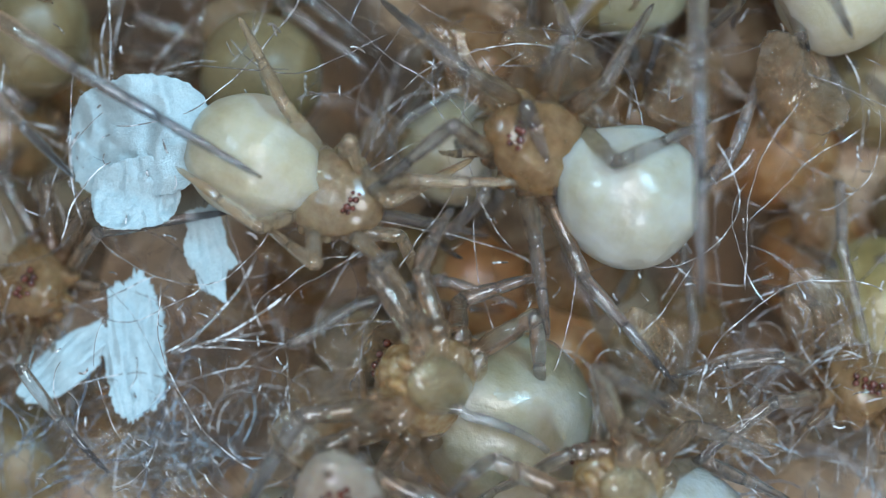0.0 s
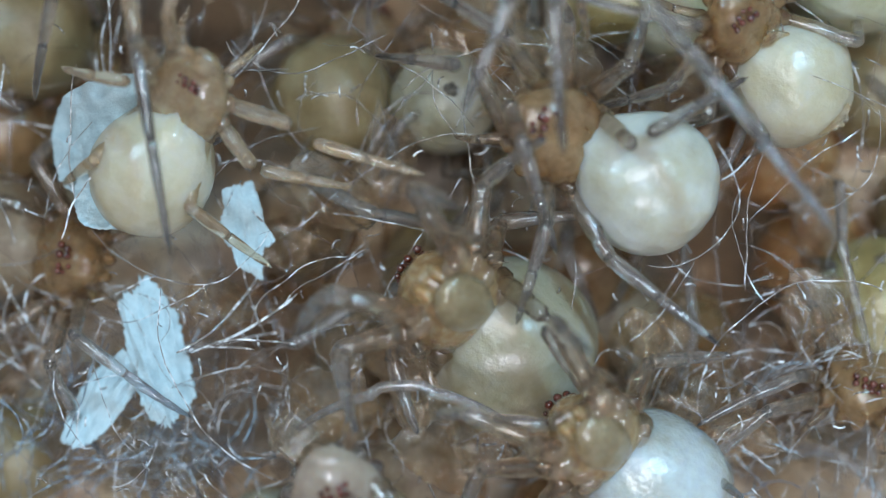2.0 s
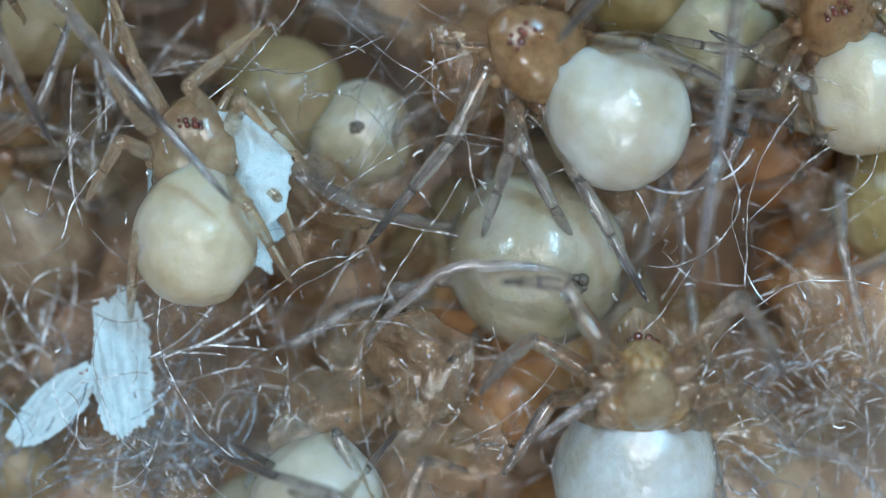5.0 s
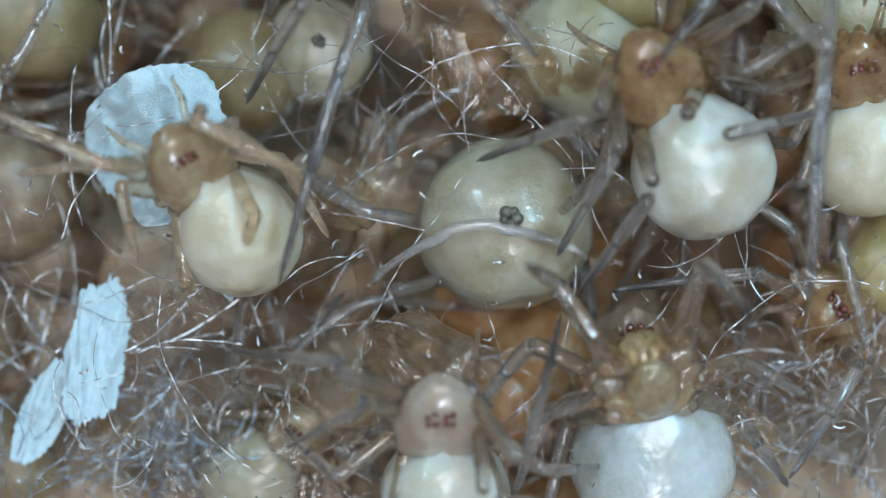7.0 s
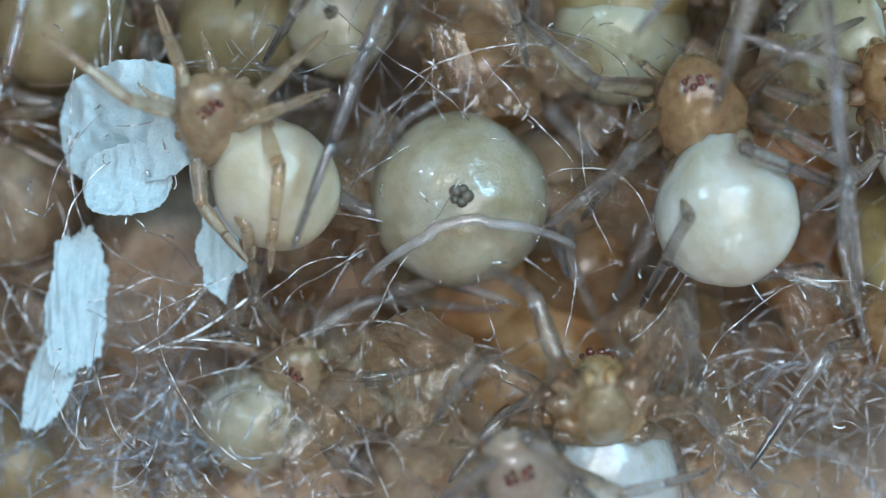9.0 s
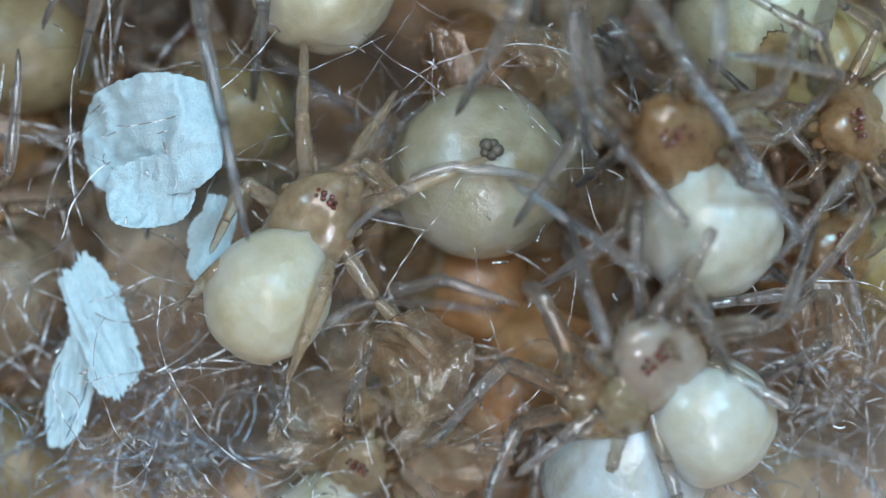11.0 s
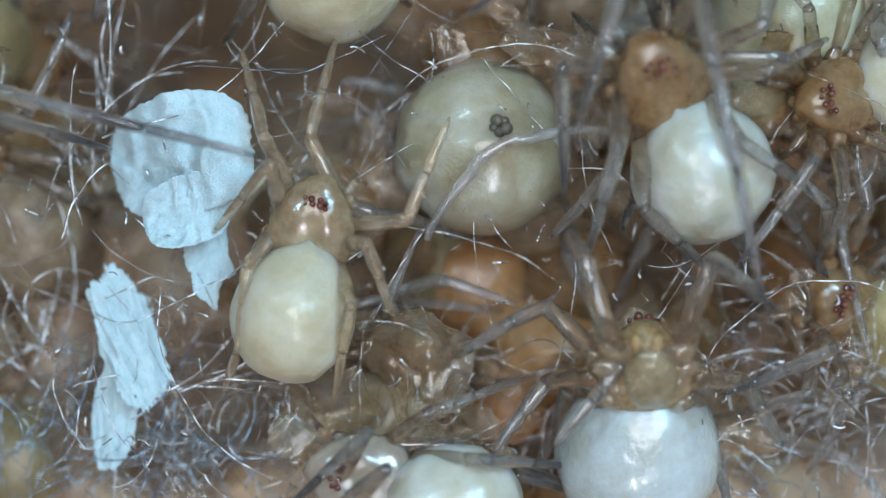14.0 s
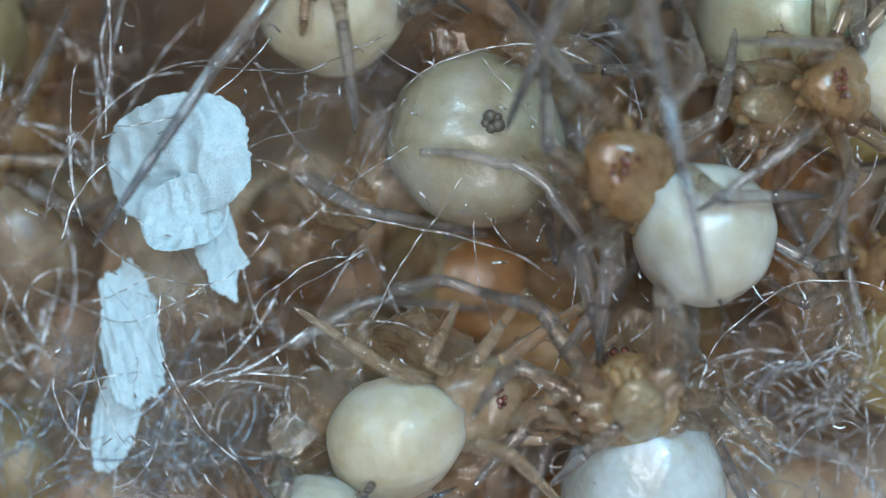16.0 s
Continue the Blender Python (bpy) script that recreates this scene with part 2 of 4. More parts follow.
def leg_pieces(thigh, shin, thick):
    """Thigh, shin and foot along +X; the shin begins where the thigh ends."""
    a, b, k = thigh, shin, thick
    upper = [(-0.03, 0, 0.044 * k), (0.01, 0, 0.074 * k), (0.05, 0, 0.070 * k), (0.075, 0, 0.050 * k), (0.10, 0.002, 0.055 * k), (0.45 * a, 0.006, 0.058 * k), (0.70 * a, 0.004, 0.053 * k),
             (0.76 * a, 0.002, 0.043 * k), (0.80 * a, 0.002, 0.050 * k), (0.92 * a, 0, 0.049 * k), (0.985 * a, 0, 0.046 * k), (a + 0.02 * k, 0, 0.030 * k)]
    middle = [(a - 0.02, 0, 0.022 * k), (a + 0.01, 0, 0.043 * k), (a + 0.22 * b, 0.006, 0.045 * k), (a + 0.42 * b, 0.004, 0.037 * k), (a + 0.46 * b, 0.002, 0.030 * k)]
    lower = [(a + 0.445 * b, 0.002, 0.024 * k), (a + 0.48 * b, 0.002, 0.034 * k), (a + 0.60 * b, 0, 0.034 * k), (a + 0.74 * b, -0.006, 0.028 * k), (a + 0.77 * b, -0.008, 0.023 * k),
             (a + 0.80 * b, -0.010, 0.027 * k), (a + 0.93 * b, -0.022, 0.019 * k), (a + b, -0.034, 0.006 * k)]
    return upper, middle, lower


def knee_pose(thigh, bend, sway):
    """The shin's place on the thigh, bent down and aside in degrees."""
    return pose(thigh * MM, 0, 0, 0, bend, sway) @ Matrix.Translation((-thigh * MM, 0, 0))


def spiderling(label, size, belly, shell, seed, squash=(1.03, 1.0, 0.97), rear=False, limb=None, reach_out=False, leggy=0.94, underside=False, thick=1.0, hips=True, head=1.0):
    rnd = random.Random(seed)
    root = thing("spiderling", label, "spiderling", "spiderlings in the nest")
    off = Vector((seed * 1.7, seed * 0.3, 2.0))
    short = 0.05 if underside else 0.0

    def abdomen(d):
        r = 0.40 * (1 + 0.055 * noise.noise(d * 1.8 + off) + 0.018 * noise.noise(d * 3.7 + off) + 0.006 * noise.noise(d * 7 + off))
        nose = 1 + 0.10 * max(0.0, d.x) ** 3
        return Vector((d.x * squash[0] * nose, d.y * squash[1] * (1 - 0.08 * d.x), d.z * squash[2] * (1 - 0.06 * d.x))) * r * size

    def carapace(d):
        f = 0.5 + 0.5 * d.x
        w = 0.262 * (1 - 0.34 * f ** 2) * (1 + 0.05 * noise.noise(d * 3 + off))
        h = 0.155 * (1 + 0.14 * f)
        groove = 0.035 * math.exp(-((d.x + 0.25) / 0.3) ** 2 - (d.y / 0.16) ** 2) * max(0.0, d.z)
        furrow = 0.14 * max(0.0, math.cos(4 * math.atan2(d.y, d.x + 0.2))) * max(0.0, d.z) * (1 - max(0.0, d.x))
        lump = 1 + 0.05 * noise.noise(d * 3.5 + off) + 0.015 * noise.noise(d * 9 + off)
        return Vector((0.58 - short + d.x * (0.295 - short) * lump * head, d.y * w * lump * head, -0.03 + d.z * (h - furrow * h) * lump + 0.05 * f - groove)) * size

    link_mesh("abdomen", *ball(abdomen), belly, root)
    link_mesh("carapace", *ball(carapace, 32, 20), shell, root, "glossy amber carapace")
    for x, y, z, r in EYES if hips else ():
        x, y, r = x + 0.015 - 1.8 * short + rnd.uniform(-0.013, 0.013), 0.95 * y + rnd.uniform(-0.009, 0.009), r * rnd.uniform(0.6, 1.05)
        z = 0.022 + 0.185 * math.sqrt(max(0.04, 1 - ((x - 0.575) / 0.29) ** 2 - (y / 0.21) ** 2))
        link_mesh("eye", *ball(lambda d: (Vector((x, y, z)) + d * r) * size, 10, 6), EYE, root, "dark red bead eye")
    for s in (1, -1):
        link_mesh("jaw", *ball(lambda d: Vector((0.80 - 1.5 * short + d.x * 0.05, s * 0.05 + d.y * 0.040, -0.10 + short + d.z * 0.07)) * size, 14, 10), shell, root)
        pts, rad = leg_path(0.28, -20, 70)
        feeler = link_mesh("feeler", *tubes([(np.array(pts) * size, np.array(rad) * 0.6 * size)], 7), limb or LEG, root)
        feeler.matrix_local = pose(0.76 * size * MM, s * 0.13 * size * MM, -0.11 * size * MM, 0, 0, s * 30)
    if underside:
        link_mesh("sternum", *ball(lambda d: Vector((0.575 + d.x * 0.20, 0.02 + d.y * 0.13, -0.135 - 0.02 * d.x + d.z * 0.075 + 0.02 * noise.noise(d * 2 + off))) * size, 20, 12), STERNUM, root, "glassy grey-green sternum")
        for i in range(4):
            for s in (1, -1):
                c, r = Vector((0.735 - 0.105 * i + rnd.uniform(-0.02, 0.02), s * (0.155 + rnd.uniform(-0.02, 0.02)), -0.095 + rnd.uniform(-0.03, 0.01))), rnd.uniform(0.65, 1.05)
                link_mesh("hip", *ball(lambda d: (c + Vector((d.x * 0.056, d.y * 0.085 + s * 0.02 * d.x, d.z * 0.05)) * r * (1 + 0.14 * noise.noise(d * 2.5 + c * 20))) * size, 14, 9), HONEY_LEG, root, "honey-coloured hip joint")
    if hips and not underside:
        for i in range(4):
            for s in (1, -1):
                c, r = Vector((0.74 - 0.115 * i, s * (0.165, 0.215, 0.225, 0.19)[i], -0.045)), rnd.uniform(0.9, 1.12)
                yaw = radians(s * LEG_YAW[i])
                along, aside = Vector((math.cos(yaw), math.sin(yaw), 0.12)), Vector((-math.sin(yaw), math.cos(yaw), 0))
                link_mesh("hip", *ball(lambda d: (c + (along * d.x * 0.105 + aside * d.y * 0.062 + Vector((0, 0, d.z * 0.068))) * r * (1 + 0.08 * noise.noise(d * 2 + c * 20))) * size, 14, 9), LEG if shell is CLOUDY else shell, root)
    if rear:
        rnd_size = (1.15, 0.85, 1.2, 0.95, 0.8)
        for i in range(5):
            a = 2 * math.pi * i / 5 + 0.3
            c = Vector((-0.405, 0.028 * math.cos(a), 0.030 * math.sin(a)))
            link_mesh("spinneret", *ball(lambda d: (c + Vector((d.x * 0.03, d.y * 0.027, d.z * 0.027)) * rnd_size[i]) * size, 10, 6), SPIN, root, "dark grey spinneret")
    legs = []
    for i in range(4):
        for s in (1, -1):
            total = 1.25 * LEG_LEN[i] * leggy * rnd.uniform(0.94, 1.06) * size
            lift, bend, sway = rnd.uniform(24, 50), rnd.uniform(55, 95), rnd.uniform(-28, 28)
            out_front = reach_out and i == 0 and s == 1
            if out_front:
                total, lift, bend, sway = 1.56 * size + 0.4, 9, 20, 3
            thigh, shin = 0.40 * total, 0.60 * total
            upper, middle, lower = leg_pieces(thigh, shin, 0.88 * size * thick)
            leg = link_mesh("leg", *limb_piece(upper), limb or LEG, root)
            lower_parts = [link_mesh("shin", *limb_piece(middle), limb or LEG, leg), link_mesh("foot", *limb_piece(lower), limb or LEG, leg)]
            for o in lower_parts:
                o.matrix_local = knee_pose(thigh, bend, sway)
            hip = ((0.75 - 0.115 * i) * size * MM, s * (0.17, 0.22, 0.23, 0.20)[i] * size * MM, -0.05 * size * MM)
            rest = (s * rnd.uniform(-10, 10), rnd.uniform(-8, 8) - lift, s * (LEG_YAW[i] + rnd.uniform(-9, 9)))
            if out_front:
                hip, rest = (0.70 * size * MM, 0.03 * size * MM, 0.0), (0, -lift, 0)
            leg.matrix_local = pose(*hip, *rest)
            legs.append((leg, hip, rest, lower_parts, thigh, shin))
    return root, legs


# ---- eggshell flakes ----
def flake_mesh(name, w, h, seed, parent, label, jag=0.16, curl=0.22, thick=0.012, folds=7, corners=19, mat=None, rag=0.09, crease=0.20, square=0.0):
    """A torn sheet of dried eggshell, long axis along Y: creased folds, a torn polygon edge and real thickness."""
    rnd = random.Random(seed)
    off = Vector((seed * 3.1, seed, 0))
    n = 44
    radius = [1 + rnd.uniform(-jag, jag) for _ in range(corners)]
    lines = [(rnd.uniform(0, math.pi), rnd.uniform(-0.6, 0.6), rnd.uniform(-crease, crease)) for _ in range(folds)]
    top, rim = [], []
    for j in range(n + 1):
        for i in range(n + 1):
            g, e = 2 * i / n - 1, 2 * j / n - 1
            p, q = g * math.sqrt(1 - e * e / 2), e * math.sqrt(1 - g * g / 2)
            a = math.atan2(q, p) % (2 * math.pi)
            c, s = math.cos(a), math.sin(a)
            u = corners * a / (2 * math.pi)
            k = int(u) % corners
            edge = radius[k] * (1 - u + int(u)) + radius[(k + 1) % corners] * (u - int(u))
            edge *= (c ** 4 + s ** 4) ** (-0.25 * square)
            edge *= 1 + rag * noise.noise(Vector((c * 12, s * 12, 3)) + off)
            p, q = p * edge, q * edge
            z = -curl * p * p + sum(m * abs(p * math.cos(t) + q * math.sin(t) - d) for t, d, m in lines)
            z += 0.24 * (0.5 - abs(noise.noise(Vector((p * 2.6, q * 1.3, 9)) + off))) + 0.07 * abs(noise.noise(Vector((p * 5.5, q * 4.0, 2)) + off))
            z += 0.05 * noise.fractal(Vector((p * 2.2, q * 2.2, 0)) + off, 1.0, 2.0, 4) + 0.025 * abs(noise.noise(Vector((p * 9, q * 3, 5)) + off))
            top.append((p * w, q * h, z * w))
    verts = top + [(x, y, z - thick) for x, y, z in top]
    m, r, faces = len(top), n + 1, []
    for j in range(n):
        for i in range(n):
            quad = (j * r + i, j * r + i + 1, (j + 1) * r + i + 1, (j + 1) * r + i)
            faces.append(quad)
            faces.append(tuple(m + v for v in quad[::-1]))
    rim = [*range(n), *(j * r + n for j in range(n)), *(n * r + i for i in range(n, 0, -1)), *(j * r for j in range(n, 0, -1))]
    for v, k in zip(rim, rim[1:] + rim[:1]):
        faces.append((v, m + v, m + k, k))
    return link_mesh(name, verts, faces, mat or SHELL, parent, label)


# ---- silk ----
def strand(rnd, start, heading, length, curl, z0, dz, n=18):
    """A wandering silk line."""
    x, y = start
    a, w = heading, rnd.uniform(-curl, curl)
    step = length / n
    pts = []
    ph = rnd.uniform(0, 6.28)
    for i in range(n + 1):
        pts.append((x, y, z0 + dz * math.sin(ph + 2.2 * i / n)))
        a += (w + rnd.uniform(-curl, curl) * 1.3) / n
        x, y = x + step * math.cos(a), y + step * math.sin(a)
    return pts


def silk_patch(name, label, seed, cx, cy, sx, sy, count, length, curl, heading=None, spread=3.14, z=(0.1, 0.9), r=(0.0014, 0.0038), mat=None, square=False):
    rnd = random.Random(seed)
    paths = []
    for _ in range(count):
        if square:
            p = (cx + rnd.uniform(-sx, sx), cy + rnd.uniform(-sy, sy))
        else:
            p = (cx + rnd.gauss(0, sx), cy + rnd.gauss(0, sy))
        a = rnd.uniform(-3.14, 3.14) if heading is None else heading + rnd.gauss(0, spread)
        L = length * rnd.uniform(0.5, 1.5)
        pts = strand(rnd, p, a, L, curl, rnd.uniform(*z), rnd.uniform(0.03, 0.2))
        rr = rnd.uniform(*r)
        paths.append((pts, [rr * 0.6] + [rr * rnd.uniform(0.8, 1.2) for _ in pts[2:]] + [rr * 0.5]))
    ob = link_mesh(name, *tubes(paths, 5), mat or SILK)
    return tagged(ob, label, "silk", kind="stuff")


# ---- the things ----
PLAIN = "young spiderling with a %s abdomen and glassy legs"
A, A_LEGS = spiderling(PLAIN % "cream", 0.86, CREAM, TAN, 1, squash=(1.13, 1.01, 0.96), limb=HONEY_LEG, head=1.2, thick=1.15)
B, B_LEGS = spiderling(PLAIN % "glossy white", 1.0, PALE, AMBER, 2, head=1.1, thick=1.1)
C, C_LEGS = spiderling(PLAIN % "pale yellow", 0.92, CREAM, AMBER, 3)
D, D_LEGS = spiderling("upturned spiderling with a large grey-olive abdomen and honey hips", 1.28, GREY, HONEY, 4, rear=True, underside=True, leggy=0.62)
E, E_LEGS = spiderling("upturned spiderling with a wet bluish-white abdomen and honey hips", 1.18, BLUISH, HONEY, 5, leggy=0.70, underside=True)
F, F_LEGS = spiderling(PLAIN % "small white", 0.92, PALE, CLOUDY, 6, leggy=1.15, head=1.22)
G, G_LEGS = spiderling(PLAIN % "dull olive", 0.92, OLIVE, TAN, 7)
H, H_LEGS = spiderling(PLAIN % "greyish", 0.82, GREY, AMBER, 8, rear=True)
J, J_LEGS = spiderling(PLAIN % "cream", 1.08, CREAM, AMBER, 9)
K, K_LEGS = spiderling(PLAIN % "yellow-olive", 1.0, YOLK, AMBER, 10)
L, L_LEGS = spiderling(PLAIN % "pale olive", 1.05, SAGE, AMBER, 11)
M, M_LEGS = spiderling(PLAIN % "dull olive", 1.0, OLIVE, AMBER, 12)
N, N_LEGS = spiderling(PLAIN % "amber-brown", 1.0, BROWN, AMBER, 13)
P, P_LEGS = spiderling(PLAIN % "cream", 1.1, CREAM, TAN, 14, reach_out=True)
Q, Q_LEGS = spiderling(PLAIN % "cream", 1.0, CREAM, TAN, 15, reach_out=True)
S, S_LEGS = spiderling(PLAIN % "large pale olive", 1.2, SAGE, AMBER, 17)
T, T_LEGS = spiderling(PLAIN % "yellow-olive", 1.05, YOLK, HONEY, 18, underside=True)
R, R_LEGS = spiderling(PLAIN % "small grey", 0.8, GREY, TAN, 16)

rng = random.Random(77)
for i in range(38):
    x, y = -3.1 + 6.2 * ((i * 0.618) % 1.0), -1.75 + 3.5 * ((i + 0.5) / 38)
    s = rng.uniform(0.7, 1.0)
    if any(math.hypot(x - hx, y - hy) < hr + 0.25 for hx, hy, hr in HOLLOWS):
        continue
    deep, _ = spiderling("half-buried spiderling deep in the brown silk", s, rng.choice((OLIVE, BROWN, RUST, BROWN, AMBER)), rng.choice((AMBER, BROWN)), 40 + i, limb=AMBER_LEG, leggy=0.55, hips=False)
    deep.matrix_world = pose(x * MM, y * MM, (nest_height(x, y) + 0.12) * MM, rng.uniform(-15, 15), rng.uniform(32, 60), rng.uniform(0, 360))

for i, (x, y, turn) in enumerate(((0.22, -0.22, 30), (0.80, -0.12, 150), (0.62, -0.62, 260), (2.05, 0.62, 100), (1.45, -0.62, 200), (2.3, -0.1, 320))):
    deep, _ = spiderling("half-buried amber spiderling deep in the brown silk", 0.95, (RUST, AMBER, RUST)[i % 3], AMBER, 90 + i, limb=AMBER_LEG, leggy=0.55, hips=False)
    deep.matrix_world = pose(x * MM, y * MM, (nest_height(x, y) + 0.10) * MM, 10 * (i % 3) - 10, 40, turn)

W1 = thing("eggshell_flake", "torn white eggshell flake with two lobes on the silk", "eggshell")
W1_MAIN = flake_mesh("main_lobe", 0.168, 0.425, 3, W1, "crumpled white upper lobe", jag=0.12, crease=0.5, rag=0.14, square=0.25)
W1_SIDE = flake_mesh("side_lobe", 0.136, 0.335, 8, W1, "smooth white lower lobe", jag=0.08)
W2 = thing("eggshell_flake", "broad crumpled white eggshell beside the silk", "eggshell")
sheet = flake_mesh("sheet", 0.425, 0.345, 21, W2, "crumpled white sheet", jag=0.07, curl=0.15, rag=0.04, crease=0.34, corners=13, square=0.45)
sheet.matrix_local = pose(0, 0.07 * MM, 0.02 * MM, 8, 0, 0)
flap = flake_mesh("folded_flap", 0.25, 0.20, 23, W2, "folded lower flap", jag=0.08, curl=0.2, rag=0.04, crease=0.3, corners=9, square=0.6)
flap.matrix_local = pose(-0.02 * MM, -0.24 * MM, -0.13 * MM, 4, 0, 3)
W3 = thing("eggshell_flake", "small white eggshell scrap among silk threads", "eggshell")
flake_mesh("sheet", 0.13, 0.28, 31, W3, "small crumpled white sheet", jag=0.2)

TANGLE = silk_patch("silk_tangle", "dense curly tangle of white silk threads", 1, -1.55, -0.75, 0.6, 0.42, 120, 0.6, 3.2, z=(0.0, 0.5), r=(0.0012, 0.0030))
silk_patch("silk_tangle", "dense silk tangle over the brown floor", 2, 2.1, -0.85, 0.45, 0.35, 40, 0.7, 2.8, z=(0.0, 0.55))
silk_patch("silk_tangle", "loose silk threads across the nest", 3, 0, 0, 2.6, 1.45, 60, 0.9, 2.6, z=(-0.1, 0.8), square=True)
silk_patch("silk_tangle", "brown silk fuzz matted on the nest floor", 4, 0, 0, 2.8, 1.6, 110, 0.8, 3.4, z=(-0.15, 0.5), r=(0.0012, 0.0030), mat=BROWN_SILK, square=True)
silk_patch("silk_tangle", "upright silk threads beside the eggshell", 5, -1.98, 0.42, 0.06, 0.25, 14, 0.75, 1.8, heading=1.6, spread=0.25, z=(0.2, 0.8), r=(0.003, 0.007), mat=GLINT_SILK)
silk_patch("silk_tangle", "thin silk hanging along the top", 6, 0.6, 1.1, 1.2, 0.3, 60, 0.7, 2.0, z=(0.2, 0.9))

# empty leg casings left in the silk
casing_rng = random.Random(5)
for i in range(26):
    x, y = casing_rng.uniform(-2.6, 2.5), casing_rng.uniform(-1.45, 1.45)
    if (x < -1.1 and y > 0.5) or (x < -1.2 and y < 0.1):
        continue
    pts, rad = leg_path(casing_rng.uniform(0.5, 1.1), casing_rng.uniform(10, 50), casing_rng.uniform(0, 45))
    casing = link_mesh("leg_casing", *tubes([(pts, np.array(rad) * casing_rng.uniform(0.6, 1.0))], 8), CLEAR_LEG)
    tagged(casing, "empty glassy leg casing caught in the silk", "leg casing", "shed leg casings in the nest")
    casing.matrix_world = pose(x * MM, y * MM, casing_rng.uniform(0.05, 0.6) * MM, casing_rng.uniform(-60, 60), casing_rng.uniform(-12, 12), casing_rng.uniform(0, 360))

STRANDS = silk_patch("silk_strand", "short bundle of bright silk beside the eggshell flake", 21, -1.60, -0.62, 0.03, 0.008, 5, 0.7, 0.9, heading=0.36, spread=0.04, z=(0.62, 0.70), r=(0.006, 0.010), mat=GLINT_SILK)
silk_patch("silk_strand", "bright looping silk at the nest edge", 22, -2.38, -0.5, 0.10, 0.25, 10, 0.8, 2.2, heading=1.9, spread=0.5, z=(0.3, 0.7), r=(0.004, 0.008), mat=GLINT_SILK)
silk_patch("silk_tuft", "star-shaped tuft of bright silk", 23, 2.32, -0.92, 0.05, 0.05, 18, 0.42, 1.2, z=(0.3, 0.7), r=(0.0015, 0.0035), mat=GLINT_SILK)
# short white fibres scattered as painted sparkles of the silk
silk_patch("silk_strand", "white silk dashes standing in for glints over the nest", 24, 0.1, -0.1, 2.5, 1.4, 340, 0.07, 1.6, z=(0.5, 1.05), r=(0.0030, 0.0075), mat=GLINT_SILK, square=True)
silk_patch("silk_strand", "long fine looping silk threads over the nest", 29, 0.1, -0.2, 2.5, 1.3, 60, 1.0, 2.2, z=(0.5, 1.0), r=(0.0018, 0.0042), mat=GLINT_SILK, square=True)
silk_patch("silk_strand", "fine curly silk across the low part of the nest", 30, 0.2, -0.95, 2.4, 0.45, 110, 0.5, 3.6, z=(0.35, 0.75), r=(0.0014, 0.0032), mat=GLINT_SILK, square=True)
silk_patch("silk_strand", "bright curly silk over the low tangle", 25, -1.5, -0.95, 0.75, 0.3, 22, 0.45, 3.4, z=(0.4, 0.6), r=(0.0014, 0.0032), mat=GLINT_SILK)
silk_patch("silk_strand", "bright silk fibres near the nest edge", 26, 1.9, -0.7, 0.45, 0.25, 26, 0.45, 2.4, heading=0.3, spread=0.7, z=(0.4, 0.65), r=(0.0014, 0.0032), mat=GLINT_SILK)
silk_patch("silk_tangle", "bluish-white silk tangle in the nest corner", 27, -1.9, -1.12, 0.55, 0.2, 110, 0.45, 1.8, z=(0.2, 0.55), r=(0.002, 0.0045), mat=BLUE_SILK)
silk_patch("silk_tangle", "bluish silk fibres at the nest edge", 28, 1.9, -1.10, 0.5, 0.22, 34, 0.4, 2.0, z=(0.2, 0.6), r=(0.002, 0.0045), mat=BLUE_SILK)

# shed skins lying between the spiderlings
skin_rng = random.Random(9)
for i in range(34):
    x, y = -2.5 + 5.0 * ((i * 0.618 + 0.21) % 1.0), -1.4 + 2.8 * ((i + 0.5) / 34)
    if any(math.hypot(x - hx, y - hy) < hr for hx, hy, hr in (*HOLLOWS, (-1.5, 0.45, 0.6), (-1.85, -0.55, 0.55))):
        continue
    piece = flake_mesh("shed_skin", skin_rng.uniform(0.12, 0.26), skin_rng.uniform(0.18, 0.38), 60 + i, None, "", jag=0.16, curl=0.6, folds=11, mat=SKIN)
    tagged(piece, "crumpled translucent amber skin shed in the silk", "shed skin", "shed skins in the nest")
    piece.matrix_world = pose(x * MM, y * MM, skin_rng.uniform(0.05, 0.35) * MM, skin_rng.uniform(-35, 35), skin_rng.uniform(-35, 35), skin_rng.uniform(0, 360))

# larger wet skins lying over the bodies
for i, (x, y, z, w, h, turn) in enumerate(((-0.10, -0.62, 0.62, 0.30, 0.34, 20), (0.05, -1.10, 0.60, 0.26, 0.30, 80), (2.02, 0.95, 0.62, 0.22, 0.30, 40), (0.62, 1.12, 0.60, 0.20, 0.30, 60),
                                           (1.55, -1.02, 0.62, 0.22, 0.32, 70), (-0.65, -0.95, 0.55, 0.26, 0.34, 130), (1.15, -0.62, 0.55, 0.18, 0.28, 10), (0.35, 0.95, 0.30, 0.24, 0.30, 160),
                                           (0.78, 0.30, 0.40, 0.20, 0.30, 95), (2.25, -0.45, 0.50, 0.22, 0.34, 25), (-0.62, 0.30, 0.45, 0.20, 0.26, 50), (1.35, 0.98, 0.55, 0.2, 0.3, 145))):
    piece = flake_mesh("shed_skin", w, h, 120 + i, None, "", jag=0.22, curl=0.7, folds=12, mat=SKIN, crease=0.5, rag=0.06, corners=11)
    tagged(piece, "wet crumpled amber skin lying over the silk", "shed skin", "shed skins in the nest")
    piece.matrix_world = pose(x * MM, y * MM, z * MM, 12 - 5 * (i % 6), 9 * (i % 4) - 14, turn)


